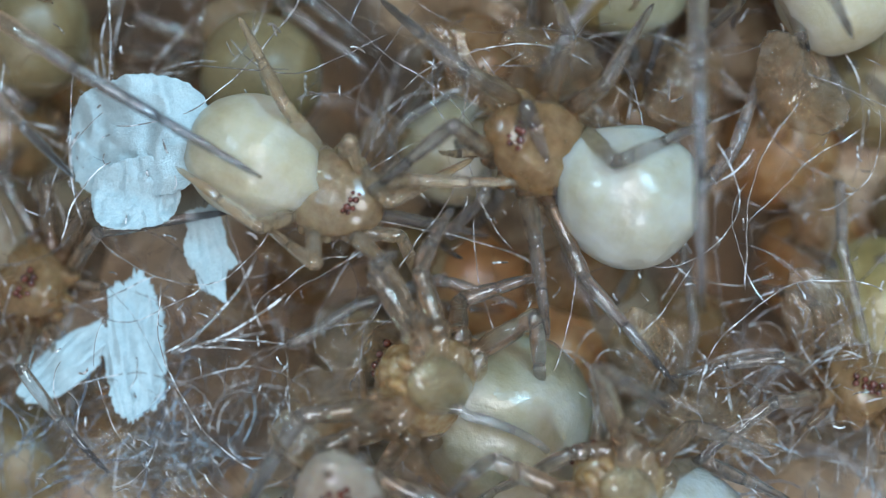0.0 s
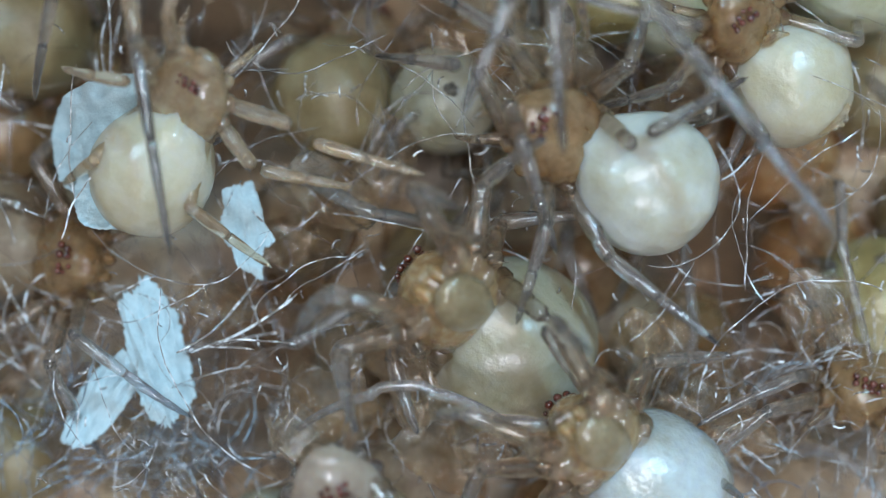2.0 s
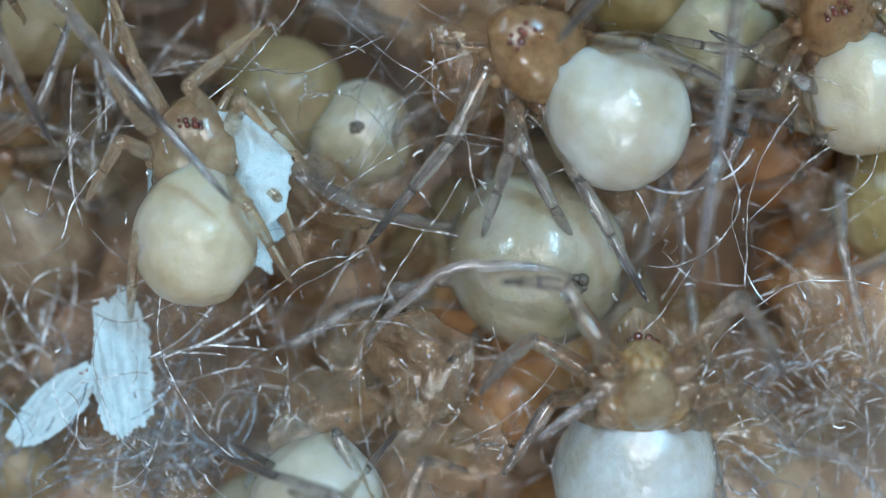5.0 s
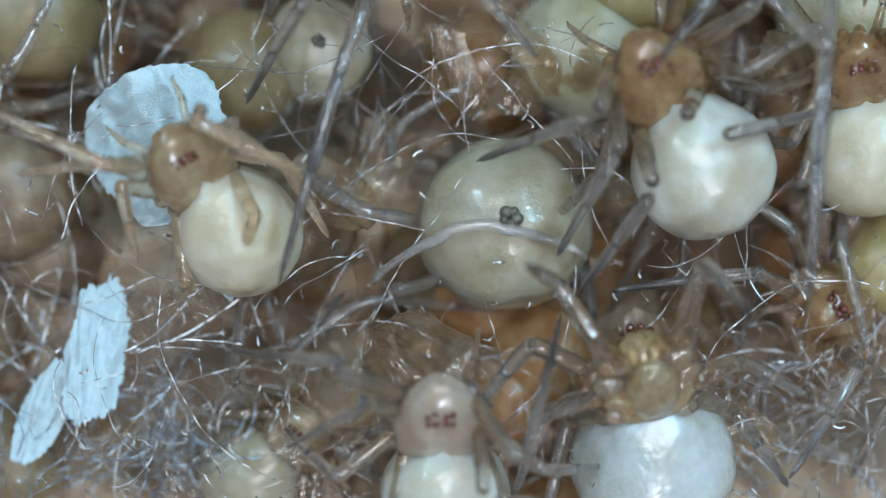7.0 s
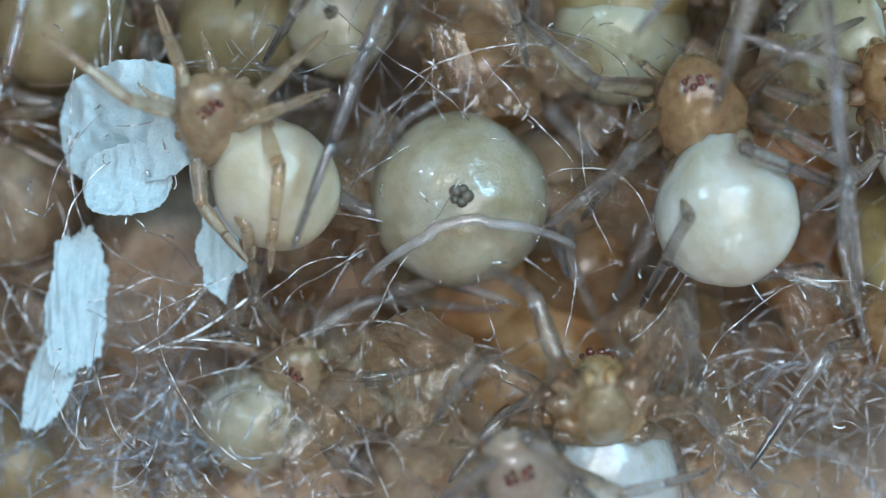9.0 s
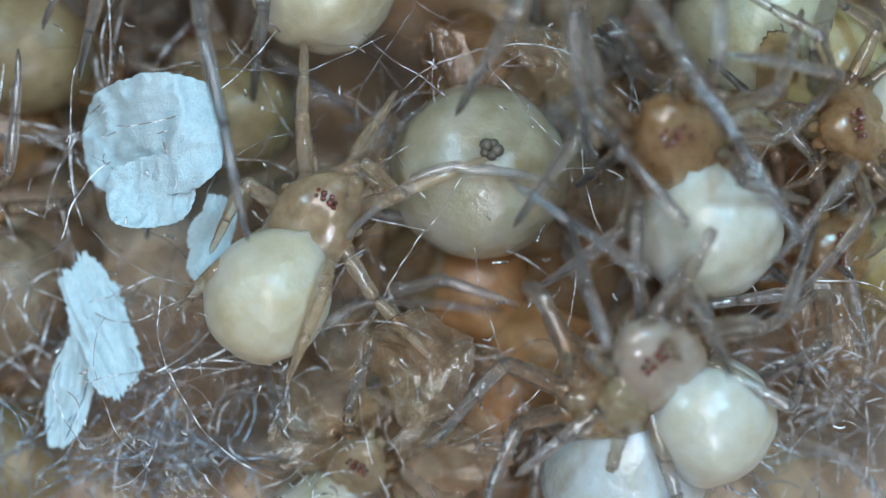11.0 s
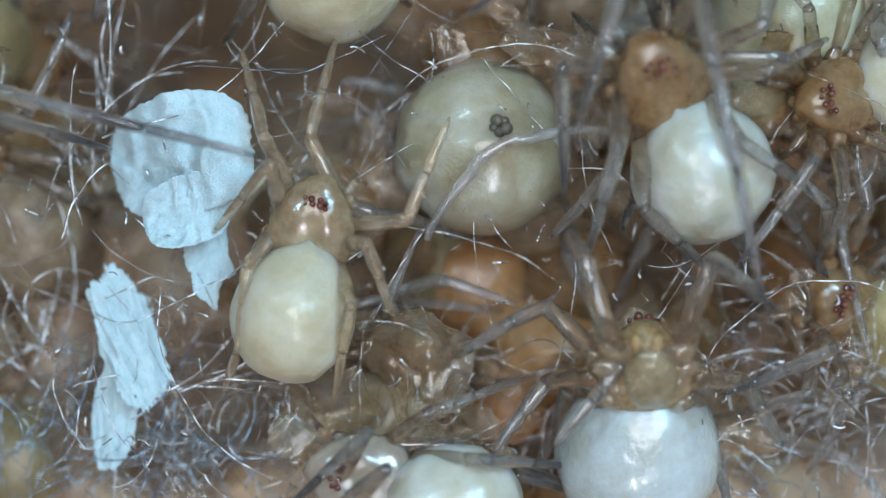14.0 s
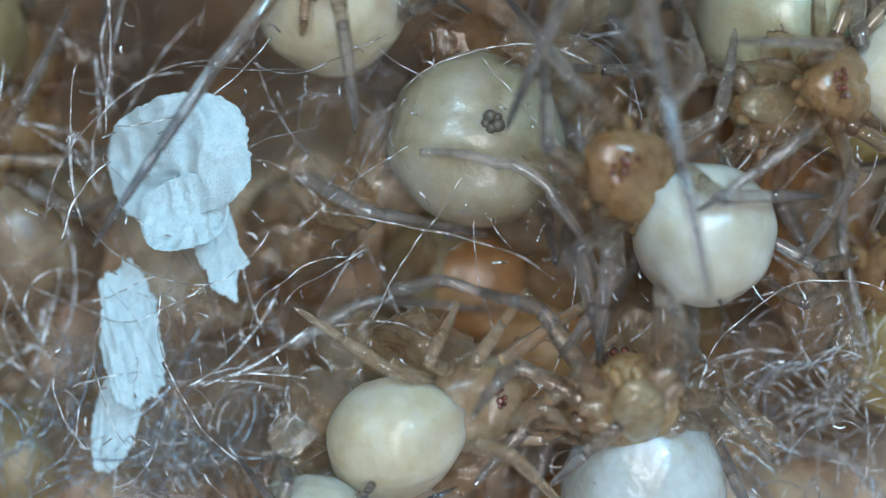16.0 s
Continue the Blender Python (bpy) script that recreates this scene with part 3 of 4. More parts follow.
def arched_casing():
    """A long bent leg casing, arched in the plane of the nest, about 1.2 mm from end to end."""
    pts, rad = [], []
    for i in range(25):
        f = i / 24
        pts.append((-0.6 + 1.2 * f, 0.22 * math.sin(math.pi * f) ** 0.8 + (0.03 if 8 < i < 15 else 0), 0.10 * math.sin(math.pi * f)))
        rad.append((0.020 + 0.012 * math.sin(math.pi * f)) * (1.12 if i in (7, 8, 16, 17) else 1.0))
    ob = link_mesh("leg_casing", *tubes([(pts, rad)], 9), CLEAR_LEG)
    return tagged(ob, "long arched leg casing hooked over a spiderling", "leg casing", "shed leg casings in the nest")


ARCH = arched_casing()


def leg_rows(hip, rest, seed, busy):
    """A restless leg: small swings about its rest pose."""
    rnd = random.Random(seed)
    out, t = [], 0.0
    while t < 16.0:
        d = (rnd.gauss(0, 6) * busy, rnd.gauss(0, 8) * busy, rnd.gauss(0, 11) * busy)
        out.append((t, pose(*hip, *[a + b for a, b in zip(rest, d)])))
        t += rnd.uniform(0.5, 1.1)
    out.append((16.0, out[-1][1]))
    return out


def where(ob, t):
    """The pose of a keyed thing at t seconds."""
    keys = ob.animation_data
    v = {(c.data_path, c.array_index): c.evaluate(frame(t)) for c in keys.action.layers[0].strips[0].channelbag(keys.action_slot).fcurves}
    turn = Matrix.Identity(3).to_quaternion()
    for i in range(4):
        turn[i] = v["rotation_quaternion", i]
    return Matrix.LocRotScale(Vector([v["location", i] for i in range(3)]), turn.normalized(), None)


def along_way(way):
    """A turn that lays +X along way and keeps +Z as high as it can."""
    return way.to_track_quat("X", "Z").to_matrix().to_4x4()


def gentle(rows):
    """Rows with steps put in between where a piece would turn by more than 70 degrees."""
    out = [(0.0, rows[0][1])] if rows[0][0] > 0 else []
    for t, m in rows:
        if out:
            t0, m0 = out[-1]
            q0, q1 = m0.to_quaternion(), m.to_quaternion()
            n = int(math.degrees(q0.rotation_difference(q1).angle) / 70) if t - t0 > 0.15 else 0
            for k in range(1, n + 1):
                f = k / (n + 1)
                out.append((t0 + f * (t - t0), Matrix.LocRotScale(m0.translation.lerp(m.translation, f), q0.slerp(q1, f), None)))
        out.append((t, m))
    if out[-1][0] < 16.0:
        out.append((16.0, out[-1][1]))
    return out


def reach(body, legs, index, table):
    """Moves one leg of a keyed body: rows of seconds, then the knee and the foot over the nest in millimetres."""
    leg, hip, rest, lower_parts, thigh, shin = legs[index]
    upper_rows, lower_rows = [], []
    for t, kx, ky, fx, fy in table:
        base = where(body, t)
        h = base @ Vector(hip) / MM
        flat = Vector((kx - h.x, ky - h.y))
        rise = math.sqrt(max(0.0, thigh ** 2 - flat.length_squared))
        way = Vector((flat.x, flat.y, min(max(rise, 0.06), 0.34))).normalized()
        knee = h + way * thigh
        flat = Vector((fx - knee.x, fy - knee.y))
        drop = math.sqrt(max(0.0, shin ** 2 - flat.length_squared))
        down = Vector((flat.x, flat.y, -min(drop, 0.22))).normalized()
        m_leg = base.inverted() @ Matrix.Translation(h * MM) @ along_way(way)
        m_shin = base.inverted() @ Matrix.Translation(knee * MM) @ along_way(down)
        upper_rows.append((t, m_leg))
        lower_rows.append((t, m_leg.inverted() @ m_shin @ Matrix.Translation((-thigh * MM, 0, 0))))
    return leg, lower_parts, gentle(upper_rows), gentle(lower_rows)


def path(table, roll=0, back=0.0):
    """Poses from rows of seconds, millimetres, tilt and heading; back: drawn back along its own heading."""
    return [(t, pose(x * MM, y * MM, z * MM, roll, tilt, turn) @ Matrix.Translation((-back * MM, 0, 0))) for t, x, y, z, tilt, turn in table]

def lay(table):
    """Poses of flat things: seconds, millimetres, lean and heading."""
    return [(t, pose(x * MM, y * MM, z * MM, lean, 0, turn)) for t, x, y, z, lean, turn in table]

def motions():
    walk(A, path([(0, -1.058, 0.510, 0.95, -7, -25), (0.5, -1.469, 0.763, 0.95, -0, -11), (1, -1.564, 0.605, 0.95, -10, 17), (1.5, -1.659, 0.383, 0.95, -0, 34), (2, -1.627, 0.446, 0.95, -25, 62), (2.5, -1.675, 0.304, 0.95, -0, 79), (3, -1.612, 0.225, 0.95, -0, 75), (3.5, -1.627, 0.066, 0.95, -20, 108), (4, -1.580, 0.066, 0.95, -0, 97), (4.5, -1.517, 0.035, 0.95, -0, 107), (5, -1.390, 0.066, 0.95, -0, 91), (7.5, -1.058, 0.130, 0.95, -37, 140), (8, -0.963, 0.288, 0.95, -34, 149), (8.5, -0.994, 0.161, 0.95, -38, 113), (9, -0.947, 0.367, 0.95, -25, 129), (11.5, -0.978, -0.329, 0.95, -0, 51), (12, -0.852, -0.282, 0.95, -0, 63), (12.5, -0.804, -0.313, 0.95, -0, 66), (13, -1.026, -0.472, 0.95, -0, 63), (13.5, -0.994, -0.361, 0.95, -0, 65), (14, -0.836, -0.361, 0.95, -0, 78), (14.5, -0.741, -0.171, 0.95, -0, 51), (15, -0.646, -0.282, 0.95, -0, 51), (15.5, -0.361, -0.757, 0.95, -18, 27), (16, -0.266, -1.058, 0.95, -0, 23)]))
    walk(B, path([(0, 1.029, 0.303, 1.00, -10, 152), (0.5, 0.950, 0.382, 1.00, -3, 159), (1, 0.887, 0.334, 1.00, -0, 143), (1.5, 0.981, 0.366, 1.00, -17, 148), (2, 1.123, 0.382, 1.00, -16, 152), (2.5, 0.965, 0.429, 1.00, -35, 150), (3, 0.887, 0.445, 1.00, -38, 149), (3.5, 0.934, 0.555, 1.00, -38, 151), (4, 0.997, 0.618, 1.00, -29, 134), (4.5, 1.013, 0.760, 1.00, -22, 136), (5, 0.965, 0.745, 1.00, -12, 142), (7.5, 1.533, 0.413, 1.00, -25, 111), (8, 1.549, 0.382, 1.00, -0, 106), (8.5, 1.502, 0.350, 1.00, -0, 107), (9, 1.581, 0.208, 1.00, -0, 104), (11.5, 1.391, 0.129, 1.00, -36, 118), (12, 1.123, 0.161, 1.00, -36, 117), (12.5, 1.076, 0.177, 1.00, -38, 116), (13, 1.029, 0.303, 1.00, -38, 114), (13.5, 1.092, 0.224, 1.00, -38, 122), (14, 1.439, 0.445, 1.00, -25, 117), (14.5, 1.439, 0.319, 1.00, -37, 111), (15, 1.596, 0.319, 1.00, -38, 143), (15.5, 1.660, 0.224, 1.00, -36, 127), (16, 1.445, 0.098, 1.00, -26, 143)]))
    walk(C, path([(0, 2.243, 1.486, 0.70, -10, 133), (0.5, 2.082, 1.228, 0.70, -10, 133), (1, 2.066, 1.179, 0.70, -17, 129), (1.5, 2.162, 1.179, 0.70, -17, 141), (2, 1.969, 0.954, 0.70, -37, 135), (2.5, 2.178, 1.002, 0.70, -32, 155), (3, 2.162, 1.002, 0.70, -0, 171), (3.5, 2.178, 1.018, 0.70, -0, 166), (4, 2.162, 1.083, 0.70, -15, 162), (4.5, 2.243, 1.002, 0.70, -19, 149), (5, 2.404, 0.906, 0.70, -34, 119), (7.5, 2.436, 0.487, 0.70, -34, 103), (8, 2.662, 0.454, 0.70, -19, 121), (8.5, 2.758, 0.583, 0.70, -23, 133), (9, 2.823, 0.583, 0.70, -30, 129), (11.5, 2.581, 0.825, 0.70, -37, 202), (12, 2.452, 0.744, 0.70, -34, 177), (12.5, 2.565, 0.873, 0.70, -34, 193), (13, 2.597, 0.938, 0.70, -24, 191), (13.5, 2.597, 0.938, 0.70, -22, 194), (14, 2.694, 1.002, 0.70, -20, 197), (14.5, 2.662, 1.163, 0.70, -22, 203), (15, 2.662, 1.131, 0.70, -38, 201), (15.5, 2.597, 1.067, 0.70, -38, 193), (16, 2.613, 1.002, 0.70, -38, 192)]))
    walk(D, path([(0, 0.345, -0.974, 0.55, -43, 153), (0.5, 0.313, -0.811, 0.55, -46, 152), (1, 0.199, -0.648, 0.55, -49, 136), (1.5, 0.378, -0.583, 0.55, -29, 153), (2, 0.378, -0.550, 0.55, -48, 141), (2.5, 0.475, -0.550, 0.55, -50, 157), (3, 0.475, -0.518, 0.55, -50, 159), (3.5, 0.492, -0.322, 0.55, -45, 171), (4, 0.475, -0.192, 0.55, -48, 166), (4.5, 0.459, -0.078, 0.55, 8, 140), (5, 0.524, -0.046, 0.55, 58, 147), (5.7, 0.459, 0.020, 0.55, 70, 171), (6.4, 0.378, 0.101, 0.55, 80, 202), (7.5, 0.264, 0.199, 0.55, 88, 253), (8, 0.117, 0.280, 0.55, 89, 254), (8.5, 0.101, 0.247, 0.55, 89, 259), (9, 0.091, 0.280, 0.55, 88, 246), (11.5, 0.215, 0.475, 0.55, 74, 242), (12, 0.166, 0.524, 0.55, 77, 240), (12.5, 0.117, 0.589, 0.55, 77, 243), (13, 0.117, 0.687, 0.55, 76, 247), (13.5, 0.085, 0.720, 0.55, 76, 247), (14, 0.215, 0.573, 0.55, 73, 227), (14.5, 0.313, 0.720, 0.55, 71, 217), (15, 0.345, 0.655, 0.55, 70, 241), (15.5, 0.274, 0.622, 0.55, 80, 226), (16, 0.182, 0.622, 0.55, 76, 222)], 180))
    walk(E, path([(0, 1.304, -1.667, 0.75, -38, 135), (0.5, 1.207, -1.602, 0.75, -38, 135), (1, 1.304, -1.442, 0.75, -35, 140), (1.5, 1.272, -1.378, 0.75, -30, 140), (2, 1.175, -1.378, 0.75, -38, 137), (2.5, 1.079, -1.442, 0.75, -38, 133), (3, 1.143, -1.410, 0.75, -32, 128), (3.5, 1.111, -1.378, 0.75, -33, 114), (4, 1.079, -1.281, 0.75, -38, 109), (4.5, 1.111, -1.201, 0.75, -38, 85), (5, 1.095, -1.265, 0.75, -38, 89), (7.5, 1.240, -1.185, 0.75, -38, 107), (8, 1.272, -1.249, 0.75, -33, 114), (8.5, 1.240, -1.281, 0.75, -24, 108), (9, 0.886, -1.346, 0.75, -38, 93), (11.5, 1.047, -1.281, 0.75, -38, 104), (12, 1.047, -1.346, 0.75, -38, 126), (12.5, 1.111, -1.346, 0.75, -35, 110), (13, 1.223, -1.153, 0.75, -38, 109), (13.5, 1.111, -1.089, 0.75, -38, 96), (14, 1.111, -1.153, 0.75, -38, 90), (14.5, 1.031, -1.153, 0.75, -38, 89), (15, 1.047, -1.137, 0.75, -38, 87), (15.5, 1.143, -1.281, 0.75, -38, 100), (16, 1.143, -1.346, 0.75, -35, 102)], 180))
    walk(F, path([(0, -0.453, -1.757, 1.05, -38, 106), (1, -0.516, -1.694, 1.05, -38, 99), (2, -0.453, -1.726, 1.05, -38, 107), (3, -0.453, -1.632, 1.05, -38, 51), (4, -0.578, -1.443, 1.05, -38, 18), (4.5, -0.610, -1.380, 1.05, -38, 9), (5, -0.688, -1.412, 1.05, -38, -50), (5.833, -0.395, -1.391, 1.05, -38, 7), (6.667, -0.102, -1.370, 1.05, -38, 63), (7.5, 0.192, -1.349, 1.05, -38, 120), (8, 0.396, -1.412, 1.05, -38, 82), (8.5, 0.553, -1.443, 1.05, -24, 101), (9, 0.553, -1.632, 1.05, -38, 109), (11.3, 1.638, -0.909, 1.05, -32, 134), (11.5, 1.701, -0.971, 1.05, -26, 131), (12, 1.408, -1.223, 1.05, -37, 141), (12.5, 1.025, -1.286, 1.05, -4, 161), (13, 0.805, -1.223, 1.05, -0, 165), (13.5, 0.318, -1.412, 1.05, -0, 163), (14, 0.066, -1.443, 1.05, -0, 163), (14.5, -0.006, -1.324, 1.05, -0, 151), (15, -0.013, -1.443, 1.05, -0, 162), (15.5, -0.500, -1.380, 1.05, -38, 245), (16, -0.704, -1.632, 1.05, -38, 243)]))
    walk(G, path([(0, -1.084, 1.041, 0.15, 45, 122), (0.5, -1.285, 1.342, 0.15, 43, 40), (1, -1.218, 1.342, 0.15, 43, 40), (1.5, -0.850, 1.007, 0.15, 28, 122), (2, -0.649, 0.907, 0.15, 39, 65), (2.5, -0.934, 0.873, 0.15, 42, 131), (3, -0.816, 0.907, 0.15, 40, 128), (3.5, -1.034, 0.974, 0.15, 44, 128), (4, -0.950, 0.773, 0.15, 43, 130), (4.5, -0.917, 0.840, 0.15, 43, 135), (5, -0.950, 0.907, 0.15, 46, 132), (7.5, -1.185, 1.074, 0.15, 43, 130), (8, -1.185, 1.041, 0.15, 43, 135), (8.5, -1.051, 1.241, 0.15, 43, 135), (9, -1.218, 1.275, 0.15, 48, 129), (11.5, -1.268, 0.756, 0.15, 47, 121), (12, -1.285, 0.840, 0.15, 48, 124), (12.5, -1.318, 1.275, 0.15, 46, 118), (13, -1.419, 1.911, 0.15, 52, 103), (16, -1.419, 1.978, 0.15, 52, 103)]))
    walk(H, path([(0, 0.053, 0.570, 0.20, 79, -146), (0.5, -0.013, 0.637, 0.20, 77, -135), (1, -0.047, 0.620, 0.20, 76, -131), (1.5, 0.053, 0.637, 0.20, 77, -135), (2, 0.003, 0.870, 0.20, 78, -130), (2.5, -0.097, 0.670, 0.20, 76, -139), (3, -0.147, 0.737, 0.20, 79, -124), (3.5, -0.260, 0.870, 0.20, 83, -55), (4, -0.207, 0.804, 0.20, 81, -103), (4.5, -0.313, 0.970, 0.20, 81, -72), (5, -0.480, 0.670, 0.20, 83, -63), (7.5, -0.747, 1.271, 0.20, 82, -135), (8, -0.747, 1.304, 0.20, 79, -124), (9, -0.614, 1.337, 0.20, 82, -45), (10.25, -0.113, 1.671, 0.20, 80, 39), (11.5, 0.387, 2.004, 0.20, 79, 124), (16, 0.387, 2.104, 0.20, 79, 124)]))
    walk(J, path([(0, -0.528, 2.259, 0.70, -38, 90), (4, -0.528, 2.130, 0.70, -38, 90), (9, -0.593, 2.001, 0.70, -38, 84), (11.3, -0.690, 1.486, 0.70, -38, 106), (11.5, -0.690, 1.453, 0.70, -38, 106), (12, -0.690, 1.550, 0.70, -38, 106), (12.5, -0.593, 1.711, 0.70, -38, 102), (13, -0.722, 1.743, 0.70, -38, 102), (13.5, -0.528, 1.695, 0.70, -38, 96), (14, -0.625, 1.631, 0.70, -38, 93), (14.5, -0.528, 1.776, 0.70, -38, 96), (15, -0.303, 1.486, 0.70, -38, 90), (15.5, -0.464, 1.324, 0.70, -31, 100), (16, -0.625, 1.437, 0.70, -38, 87)]))
    walk(L, path([(0, 1.084, 1.665, 0.25, 49, 60), (1, 1.233, 1.582, 0.25, 59, 3), (2, 1.383, 1.499, 0.25, 70, -54), (2.25, 1.449, 1.283, 0.25, 71, -2), (2.5, 1.516, 1.067, 0.25, 72, 50), (2.75, 1.599, 1.117, 0.25, 73, 115), (3, 1.682, 1.167, 0.25, 73, 180), (3.5, 1.482, 1.283, 0.25, 72, 97), (4, 1.283, 1.399, 0.25, 70, 14), (4.333, 1.383, 1.377, 0.25, 69, 73), (4.667, 1.482, 1.355, 0.25, 67, 132), (5, 1.582, 1.333, 0.25, 66, 191), (5.833, 1.283, 1.266, 0.25, 64, 134), (6.667, 0.984, 1.200, 0.25, 63, 77), (7.5, 0.685, 1.133, 0.25, 62, 20), (8, 0.917, 1.100, 0.25, 63, 27), (8.5, 0.818, 1.266, 0.25, 60, -9), (9, 1.050, 1.266, 0.25, 66, -11), (10.25, 1.449, 1.300, 0.25, 59, -69), (11.5, 1.848, 1.333, 0.25, 53, -127), (12, 1.815, 1.366, 0.25, 53, -127), (13, 1.848, 1.366, 0.25, 44, -74), (14, 2.047, 1.532, 0.25, 35, -96), (15, 2.114, 1.466, 0.25, 51, -105), (16, 2.047, 1.399, 0.25, 49, -60)]))
    walk(K, path([(0, 2.605, -0.332, 0.10, -38, -111), (1, 2.589, -0.383, 0.10, -38, -111), (2, 2.605, -0.332, 0.10, -38, -111), (2.5, 2.639, -0.131, 0.10, -38, -182), (3, 2.673, 0.071, 0.10, -38, -254), (4, 2.706, 0.205, 0.10, -36, -254), (5, 2.706, 0.306, 0.10, -26, -253), (6.25, 2.689, 0.104, 0.10, -32, -192), (7.5, 2.673, -0.097, 0.10, -38, -132), (8, 2.773, -0.064, 0.10, -38, -132), (9, 2.740, 0.003, 0.10, -38, -104), (10.25, 2.740, -0.064, 0.10, -38, -153), (11.5, 2.740, -0.131, 0.10, -38, -202), (12.25, 2.723, -0.265, 0.10, -38, -156), (13, 2.706, -0.400, 0.10, -38, -111), (13.75, 2.723, -0.467, 0.10, -38, -175), (14.5, 2.740, -0.534, 0.10, -38, -239), (15, 2.605, -1.407, 0.10, -38, -254), (16, 2.740, -0.601, 0.10, -38, -254)]))
    walk(M, path([(0, -2.506, 1.283, 0.05, 52, -39), (2, -2.473, 1.283, 0.05, 52, -39), (3.5, -2.439, 1.317, 0.05, 48, -45), (5, -2.439, 1.418, 0.05, 55, -27), (7.5, -2.439, 1.351, 0.05, 55, -9), (8, -2.270, 1.317, 0.05, 62, 5), (8.5, -2.287, 1.216, 0.05, 60, 10), (9, -2.254, 1.317, 0.05, 59, -30), (11.5, -2.506, 1.182, 0.05, 57, -18), (12.5, -2.540, 1.216, 0.05, 56, -23), (13.5, -2.843, 1.250, 0.05, 56, -23), (16, -2.877, 1.283, 0.05, 53, -30)]))
    walk(N, path([(0, -2.776, 0.071, 0.05, -38, -36), (2, -2.641, 0.037, 0.05, -38, -12), (4, -2.641, 0.071, 0.05, -38, -4), (4.5, -2.540, 0.071, 0.05, -38, 66), (5, -2.439, 0.071, 0.05, -38, 135), (7.5, -2.574, 0.374, 0.05, -38, 133), (8, -2.473, 0.172, 0.05, -38, 130), (8.5, -2.456, 0.172, 0.05, -38, 134), (9, -2.540, 0.273, 0.05, -38, 133), (11.5, -2.574, -0.333, 0.05, -38, 120), (12.25, -2.607, -0.131, 0.05, -38, 67), (13, -2.641, 0.071, 0.05, -38, 15), (13.25, -2.540, 0.020, 0.05, -38, 75), (13.5, -2.439, -0.030, 0.05, -38, 135), (14, -2.489, 0.104, 0.05, -38, 134), (15, -2.675, -0.536, 0.05, -38, 127), (16, -2.540, 0.037, 0.05, -38, 125)]))
    walk(R, path([(0, -1.014, -1.731, 0.20, -38, -48), (4, -1.047, -1.731, 0.20, -38, -45), (5, -1.081, -1.631, 0.20, -33, -50), (6.25, -1.097, -1.439, 0.20, -36, 4), (7.5, -1.114, -1.247, 0.20, -38, 59), (8, -0.980, -1.164, 0.20, -38, 55), (8.5, -0.880, -1.264, 0.20, -38, 56), (9, -1.114, -0.997, 0.20, -38, 48), (11.5, -0.647, -1.631, 0.20, -38, 58), (12, -0.647, -1.381, 0.20, -38, 56), (12.5, -0.514, -1.364, 0.20, -38, 45), (13, -0.547, -1.397, 0.20, -38, 48), (13.5, -0.647, -1.364, 0.20, -38, 42), (14, -0.347, -0.997, 0.20, -38, 63), (14.5, -0.280, -1.064, 0.20, -38, 72), (15, -0.080, -0.864, 0.20, -38, 68), (15.17, -0.236, -1.042, 0.20, -38, 127), (15.33, -0.391, -1.219, 0.20, -38, 185), (15.5, -0.547, -1.397, 0.20, -38, 243), (16, -0.747, -1.464, 0.20, -38, 225)]))
    walk(S, path([(0, 2.35, 1.75, 0.45, -20, 60), (5, 2.40, 1.60, 0.45, -20, 62), (7.5, 2.42, 1.30, 0.45, -24, 70), (9, 2.42, 1.18, 0.45, -24, 74), (11.5, 1.74, 1.36, 0.50, -30, 60), (12, 1.82, 1.34, 0.50, -30, 62), (13, 1.86, 1.34, 0.50, -28, 66), (14.5, 2.08, 1.34, 0.50, -28, 70), (16, 1.95, 1.36, 0.50, -28, 72)]))
    walk(T, path([(0, 0.95, 1.72, 0.30, -20, 20), (3, 1.05, 1.60, 0.30, -20, 10), (5, 1.20, 1.62, 0.30, -20, 5), (9, 1.05, 1.55, 0.30, -20, 15), (11.5, 2.35, 0.98, 0.45, -15, 195), (13, 2.25, 0.98, 0.45, -15, 190), (14.5, 2.35, 0.98, 0.45, -18, 195), (16, 2.42, 0.92, 0.45, -15, 190)], 180))
    walk(P, path([(0, 1.337, 2.074, 1.50, -16, -92), (0.5, 0.883, 2.085, 1.50, -16, -77), (1, 0.749, 2.070, 1.50, -16, -66), (2, 0.585, 1.952, 1.50, -16, -56), (2.5, 0.376, 1.909, 1.50, -16, -51), (3, 0.396, 2.008, 1.50, -16, -56), (4, 1.324, 2.135, 1.50, -16, -87), (4.5, 1.393, 2.131, 1.50, -16, -83), (5, 1.691, 2.181, 1.50, -16, -102), (7.5, 2.138, 2.134, 1.50, -16, -94), (8, 2.091, 2.166, 1.50, -16, -88), (8.5, 1.909, 2.104, 1.50, -16, -93), (9, 1.930, 2.104, 1.50, -16, -87), (11.5, 0.516, 1.975, 1.50, -16, -60), (12, 0.594, 2.051, 1.50, -16, -75), (12.5, 0.487, 2.075, 1.50, -16, -91), (13, 1.261, 2.065, 1.50, -16, -99), (13.5, 0.821, 2.074, 1.50, -16, -88), (14, 1.232, 2.071, 1.50, -16, -85), (14.5, 1.442, 2.074, 1.50, -16, -87), (15, 1.840, 2.071, 1.50, -16, -96), (15.5, 1.397, 2.046, 1.50, -16, -74), (16, 0.916, 2.063, 1.50, -16, -80)], back=0.4))
